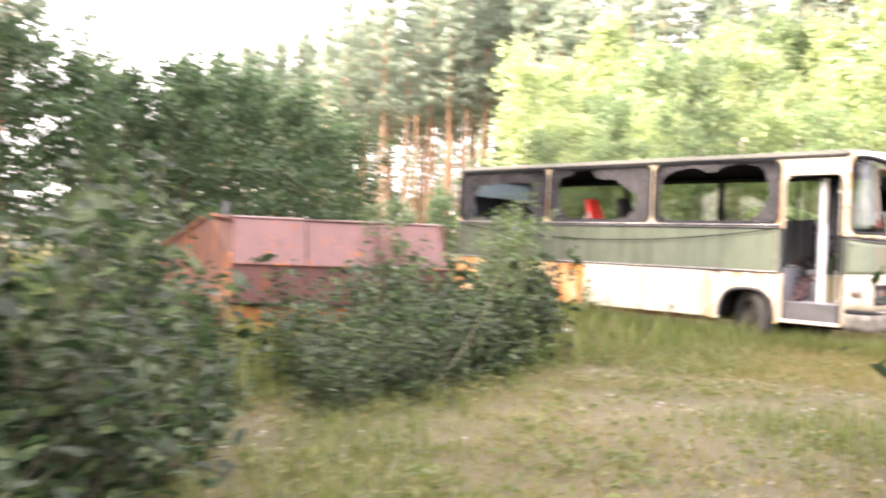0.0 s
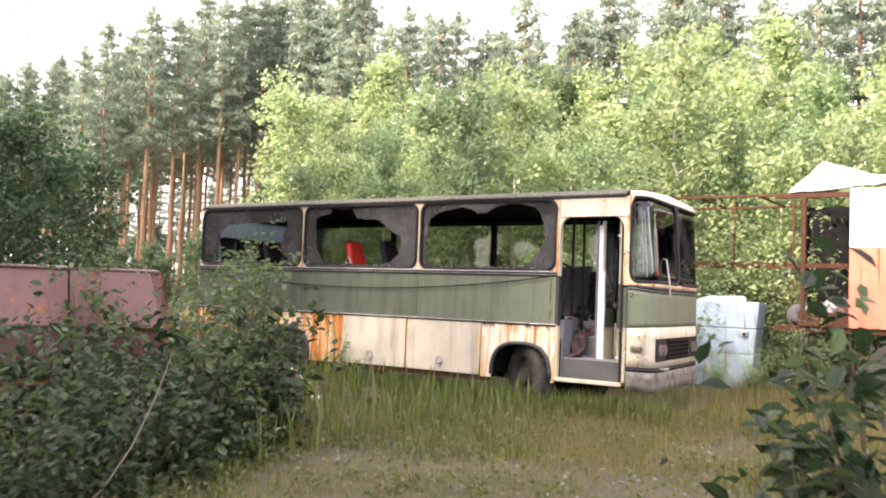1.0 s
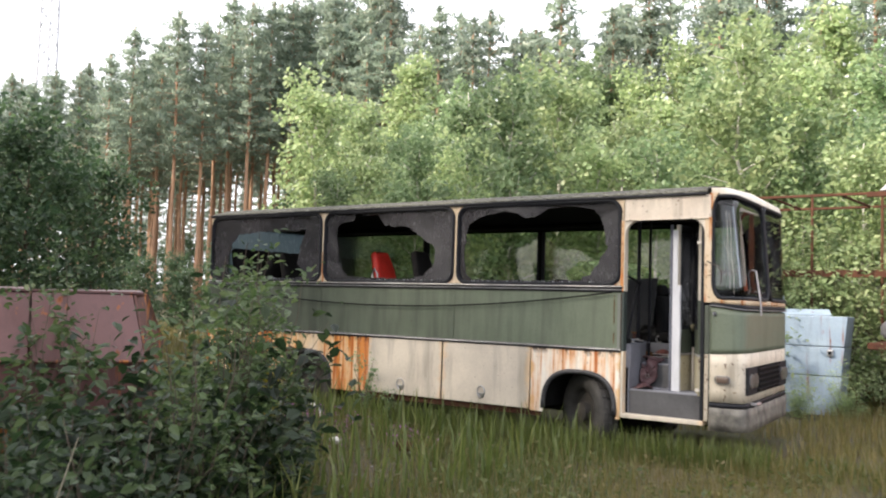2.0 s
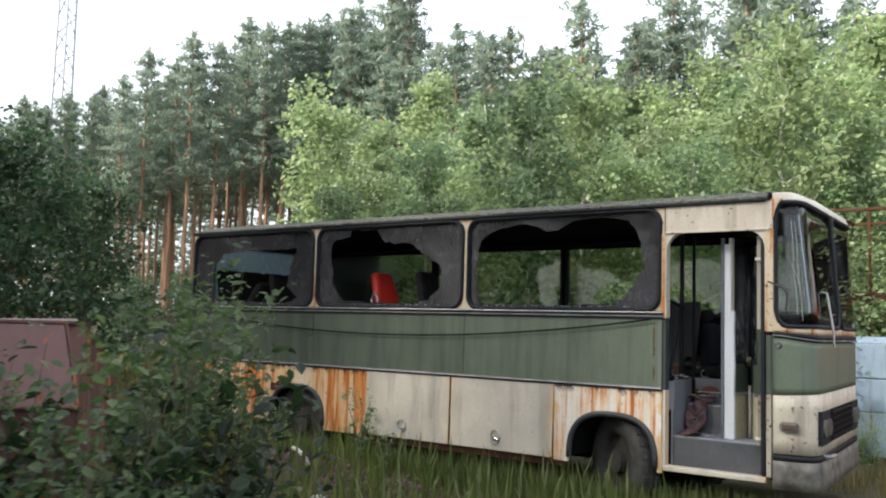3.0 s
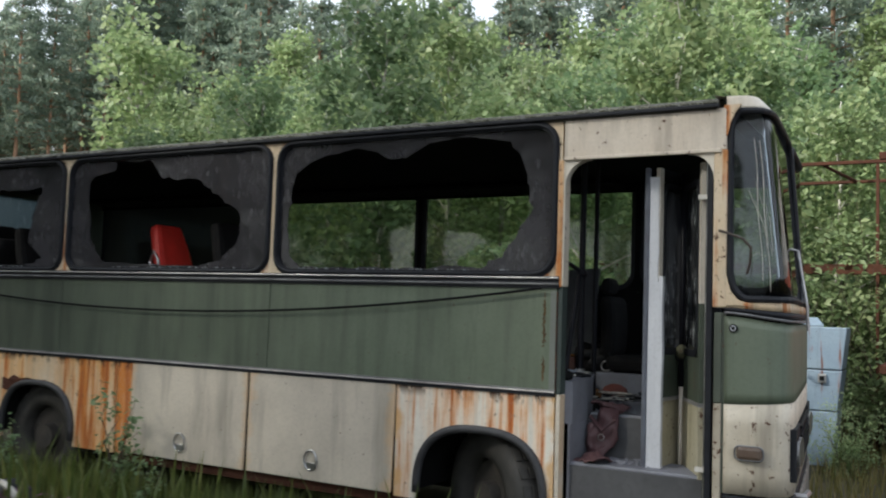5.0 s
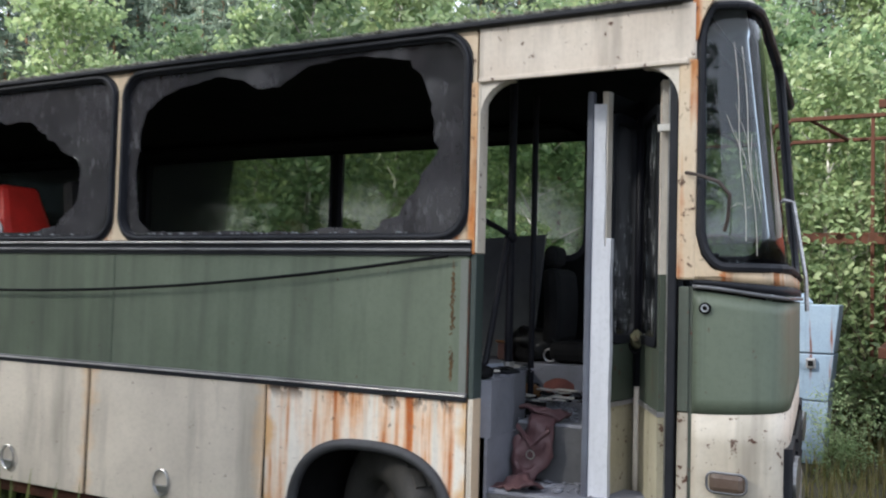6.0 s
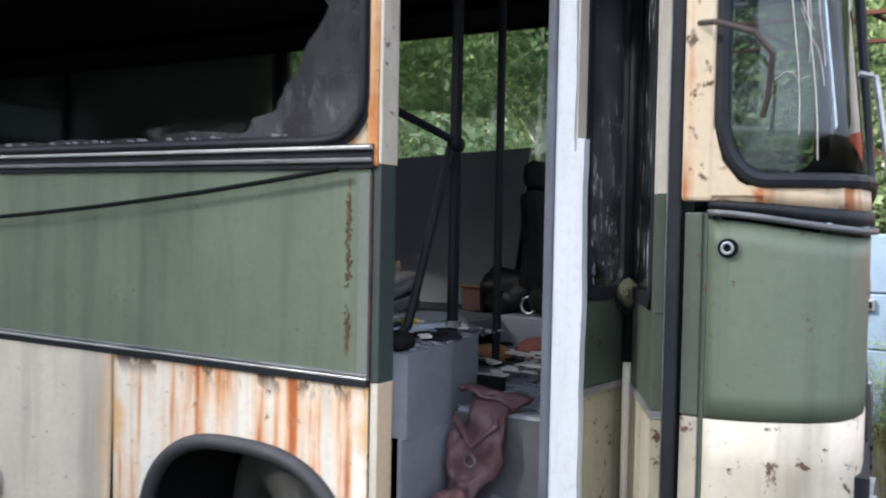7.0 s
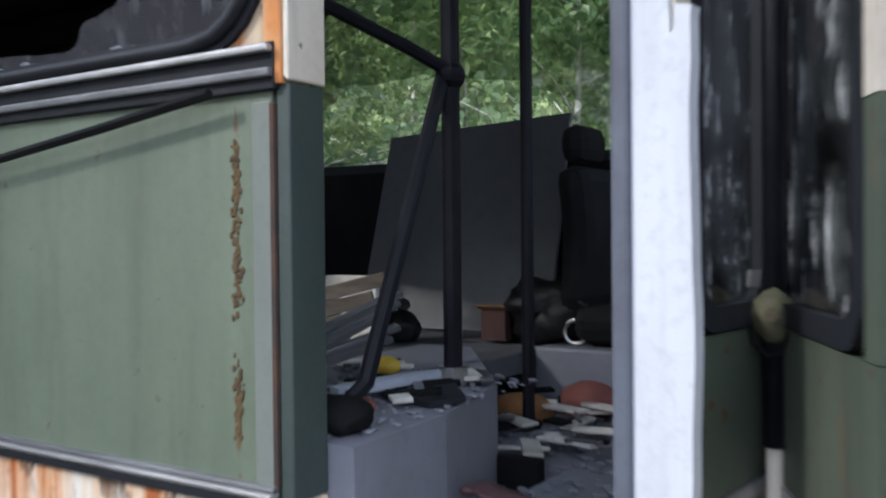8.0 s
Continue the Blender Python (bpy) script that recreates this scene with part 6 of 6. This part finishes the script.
spots = [(-6.3, 8.6, 0.72), (-6.7, 9.2, 0.85), (-6.9, 8.2, 0.82), (-6.1, 7.5, 0.62), (-7.1, 9.9, 0.9), (-6.9, 7.0, 0.55), (-7.5, 8.1, 0.8), (-5.9, 8.0, 0.70), (-5.65, 7.1, 0.58), (-5.3, 6.4, 0.5), (-5.1, 5.7, 0.42), (-6.2, 6.3, 0.6), (-7.4, 9.0, 0.95), (-7.7, 10.5, 0.72), (-8.6, 11.0, 0.70), (-10.6, 12.2, 0.42), (-12.0, 12.4, 0.62),
         (-3.4, 3.0, 0.85), (-4.3, 3.7, 0.8), (-3.9, 2.5, 1.1), (-5.2, 3.4, 1.2), (-6.9, 4.6, 1.2), (-2.9, 2.1, 0.75), (-6.9, 5.6, 0.5), (-5.6, 4.9, 0.45), (-7.7, 7.0, 0.6), (-8.6, 5.4, 1.2)]
place_all(bushes, spots, 6)
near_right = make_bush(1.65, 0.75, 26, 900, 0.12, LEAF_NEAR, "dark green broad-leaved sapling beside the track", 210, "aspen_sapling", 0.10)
near_right.location = (-1.0, 7.75, 0)
put(near_right, -0.15, 7.35, 130, 1.0)
put(near_right, 0.25, 8.6, 40, 1.0)
birch_sap = make_bush(2.0, 0.4, 12, 700, 0.06, LEAF_YELLOW, "thin yellowing birch sapling by the bus", 220, "birch_sapling", 0.09)
birch_sap.location = (-7.1, 10.0, 0)
birch_sap.scale = (0.65, 0.65, 0.65)
tall_sap = make_bush(2.25, 0.42, 15, 900, 0.080, LEAF_SAP, "slender grey-green sallow sapling", 222, "sallow_sapling", 0.10)
tall_sap.location = (-9.5, 12.1, 0)
put(tall_sap, -8.3, 10.9, 70, 0.9)
put(tall_sap, -7.3, 10.0, 20, 0.85)
put(tall_sap, -6.3, 8.9, 200, 0.85)
put(tall_sap, -8.9, 9.4, 130, 0.95)
put(tall_sap, -7.8, 10.7, 250, 1.05)
put(tall_sap, -7.15, 9.75, 310, 0.98)
put(tall_sap, -9.9, 12.35, 150, 0.8)
sap2 = make_bush(1.0, 0.2, 7, 260, 0.06, LEAF_MID, "slender green weed beside the hatches", 221, "tall_weed", 0.05)
sap2.location = (-9.6, 14.2, 0.05)
put(sap2, -8.9, 13.9, 90, 0.6)
put(sap2, -10.6, 13.9, 10, 0.8)
low_bush = make_bush(2.6, 1.0, 34, 3400, 0.085, LEAF_LIGHT, "sunlit birch scrub growing round the steel frame", 230, "birch_scrub", 0.2)
low_bush.location = (-6.6, 20.9, 0)
for x, y, s in ((-5.6, 21.9, 1.15), (-7.6, 20.6, 1.1), (-4.4, 22.2, 1.2), (-8.6, 20.4, 1.05), (-6.1, 23.0, 1.3), (-7.3, 22.8, 1.3), (-3.9, 19.6, 0.5), (-4.9, 20.0, 0.34), (-5.5, 19.9, 0.3)):
    put(low_bush, x, y, x * 77 % 360, s)

# dead stick leaning out of the bush
stick = thing("dry_stick", (-5.4, 6.8, 0.0), "long dry pale stick leaning in the bush", "stick")
part("stem", tube([(-5.40, 6.80, 0.0), (-5.24, 6.81, 0.10), (-5.04, 6.83, 0.27), (-4.84, 6.86, 0.53), (-4.68, 6.88, 0.82), (-4.57, 6.9, 1.10)], [0.006, 0.006, 0.005, 0.005, 0.004, 0.002], 6), DRYSTICK, stick)

# debris in front of the bus
deb = thing("torn_fender", (-9.8, 13.4, 0.1), "torn white and black plastic fender lying in the grass", "fender")
bm = bmesh.new()
prev = None
for k in range(13):
    a = math.pi * (0.1 + 0.75 * k / 12)
    row = [bm.verts.new((-9.8 + 0.30 * math.cos(a), 13.35 + w, 0.10 + 0.22 * math.sin(a))) for w in (0.0, 0.16)]
    if prev:
        bm.faces.new((prev[0], row[0], row[1], prev[1]))
    prev = row
ob = part("shell", bm, RUBBER, deb)
ob.modifiers.new("thick", "SOLIDIFY").thickness = 0.015
part("white_edge", tube([(-9.8 + 0.31 * math.cos(a), 13.34, 0.10 + 0.23 * math.sin(a)) for a in [math.pi * (0.1 + 0.35 * k / 8) for k in range(9)]], 0.022, 6), PAPER, deb, "white plastic edge")
lump("rusty_can", (-7.6, 12.6, 0.05), (0.09, 0.07, 0.07), RUSTSTEEL, "rusty tin can in the grass", "can", 30, 0.1)
lump("white_scrap", (-8.3, 12.3, 0.08), (0.07, 0.05, 0.04), PAPER, "white scrap of plastic in the grass", "scrap", 31, 0.3)
lump("dark_tarp_heap", (-10.7, 13.55, 0.03), (0.75, 0.35, 0.12), LINING, "heap of dark torn sheeting on the ground", "heap", 32, 0.35)


# ---- grass ----
def grass(name, spots_, height, width, material, label, seed, lean=0.35):
    rng_ = np.random.default_rng(seed)
    n = len(spots_)
    p = np.asarray(spots_)
    h = height * rng_.uniform(0.45, 1.2, n)
    a = rng_.uniform(0, 6.283, n)
    d = np.stack([np.cos(a), np.sin(a)], 1)
    side = np.stack([-d[:, 1], d[:, 0]], 1) * width * 0.5
    l = (lean * rng_.uniform(0.2, 1.3, n) * h)[:, None] * d
    z = p[:, 2]
    r0 = np.column_stack([p[:, :2] + side, z])
    r1 = np.column_stack([p[:, :2] - side, z])
    r2 = np.column_stack([p[:, :2] - side * 0.7 + l * 0.35, z + h * 0.6])
    r3 = np.column_stack([p[:, :2] + side * 0.7 + l * 0.35, z + h * 0.6])
    r4 = np.column_stack([p[:, :2] + l, z + h])
    v = np.stack([r0, r1, r2, r3, r4], 1).reshape(-1, 3)
    b = np.arange(n)[:, None] * 5
    f = (b + np.array([[0, 1, 2, 3]])).tolist() + (b + np.array([[3, 2, 4]])).tolist()
    return tagged(data_part(name, v.tolist(), f, material), label, "grass", kind="stuff")


def scatter(n, x0, x1, y0, y1, seed, keep):
    r = random.Random(seed)
    out = []
    while len(out) < n:
        x_, y_ = r.uniform(x0, x1), r.uniform(y0, y1)
        if keep(x_, y_, r):
            out.append((x_, y_, mound(x_, y_) - 0.01))
    return out


def off_bus(x_, y_):
    return not (-13.2 < x_ < -4.6 and 14.55 < y_ < 16.9)


def patchy(x_, y_, r):
    return off_bus(x_, y_) and r.random() < 0.25 + 1.6 * max(0, noise.noise(Vector((x_ * 0.55, y_ * 0.55, 9.0))) + 0.25)


grass("meadow_grass", scatter(46000, -11, 2.5, 2.0, 15.5, 1, patchy), 0.12, 0.007, GRASS, "dry yellow-green meadow grass", 1, 0.6)
grass("meadow_grass", scatter(15000, -12, 2.5, 10.5, 18.5, 2, patchy), 0.22, 0.009, GRASS, "tall yellow-green meadow grass", 2, 0.25)
grass("meadow_grass", scatter(11000, -5.2, 4.0, 14.0, 22.0, 7, lambda x_, y_, r: off_bus(x_, y_)), 0.26, 0.014, GRASS, "tall yellow-green meadow grass", 7, 0.35)
grass("green_grass", scatter(15000, -12, 1.0, 2.0, 15.0, 3, lambda x_, y_, r: off_bus(x_, y_) and r.random() < 0.1 + 1.5 * noise.noise(Vector((x_ * 0.4, y_ * 0.4, 2.0)))), 0.2, 0.014, GRASS_GREEN, "fresh green grass and weeds", 3, 0.6)
grass("edge_grass", scatter(7000, -13.2, -4.3, 13.9, 14.62, 4, lambda x_, y_, r: r.random() < 0.7), 0.33, 0.011, GRASS_GREEN, "long green grass along the bus", 4, 0.3)
grass("far_grass", scatter(20000, -40, 8, 12.0, 30.0, 5, lambda x_, y_, r: off_bus(x_, y_) and (y_ > 21 or x_ < -14)), 0.45, 0.035, GRASS, "rough grass below the trees", 5)
grass("far_grass", scatter(16000, -32, -6, 0.0, 16.0, 6, lambda x_, y_, r: off_bus(x_, y_)), 0.5, 0.03, GRASS_GREEN, "rough grass below the thicket", 6)


def weeds(name, spots_, reach, size, material, label, seed):
    """Low broad-leaved weeds in loose tufts."""
    rng_ = np.random.default_rng(seed)
    p = np.repeat(np.asarray(spots_), 9, axis=0)
    p = p + rng_.normal(size=p.shape) * np.array([reach, reach, 0.0])
    p[:, 2] += np.abs(rng_.normal(size=len(p))) * reach * 0.9 + 0.015
    v, f = leaf_quads(p, size * rng_.uniform(0.5, 1.3, len(p)), rng_, 0.6, 0.5)
    return tagged(data_part(name, v, f, material), label, "weeds", kind="stuff")


weeds("low_weeds", scatter(1500, -9, 2, 3.0, 14.4, 11, patchy), 0.07, 0.07, GRASS_GREEN, "low green weeds in the grass", 11)
weeds("dry_weeds", scatter(1300, -9, 2, 3.0, 14.0, 12, lambda x_, y_, r: True), 0.09, 0.05, GRASS, "dry yellowish weeds on the bare soil", 12)
weeds("willowherb", scatter(60, -10.2, -7.6, 12.2, 13.6, 13, lambda x_, y_, r: True), 0.06, 0.05, PINK, "faded pink willowherb by the bus", 13)
rng = np.random.default_rng(17)
pts = np.asarray(scatter(1500, -9, 1.5, 3.0, 14.0, 15, lambda x_, y_, r: noise.noise(Vector((x_ * 0.55, y_ * 0.55, 9.0))) < 0.05))
bm = bmesh.new()
for i, p in enumerate(pts):
    r = 0.006 + 0.016 * float(rng.random()) ** 2
    bmesh.ops.create_icosphere(bm, subdivisions=1, radius=r, matrix=Matrix.Translation((p[0], p[1], p[2] + r * 0.6)) @ Matrix.Diagonal((1.3, 1.0, 0.7, 1)))
tagged(part("gravel", bm, plain("gravel_stone", (0.24, 0.22, 0.20), (0.34, 0.32, 0.30), 12, 0.9)), "grey pebbles on the bare soil", "gravel", kind="stuff")
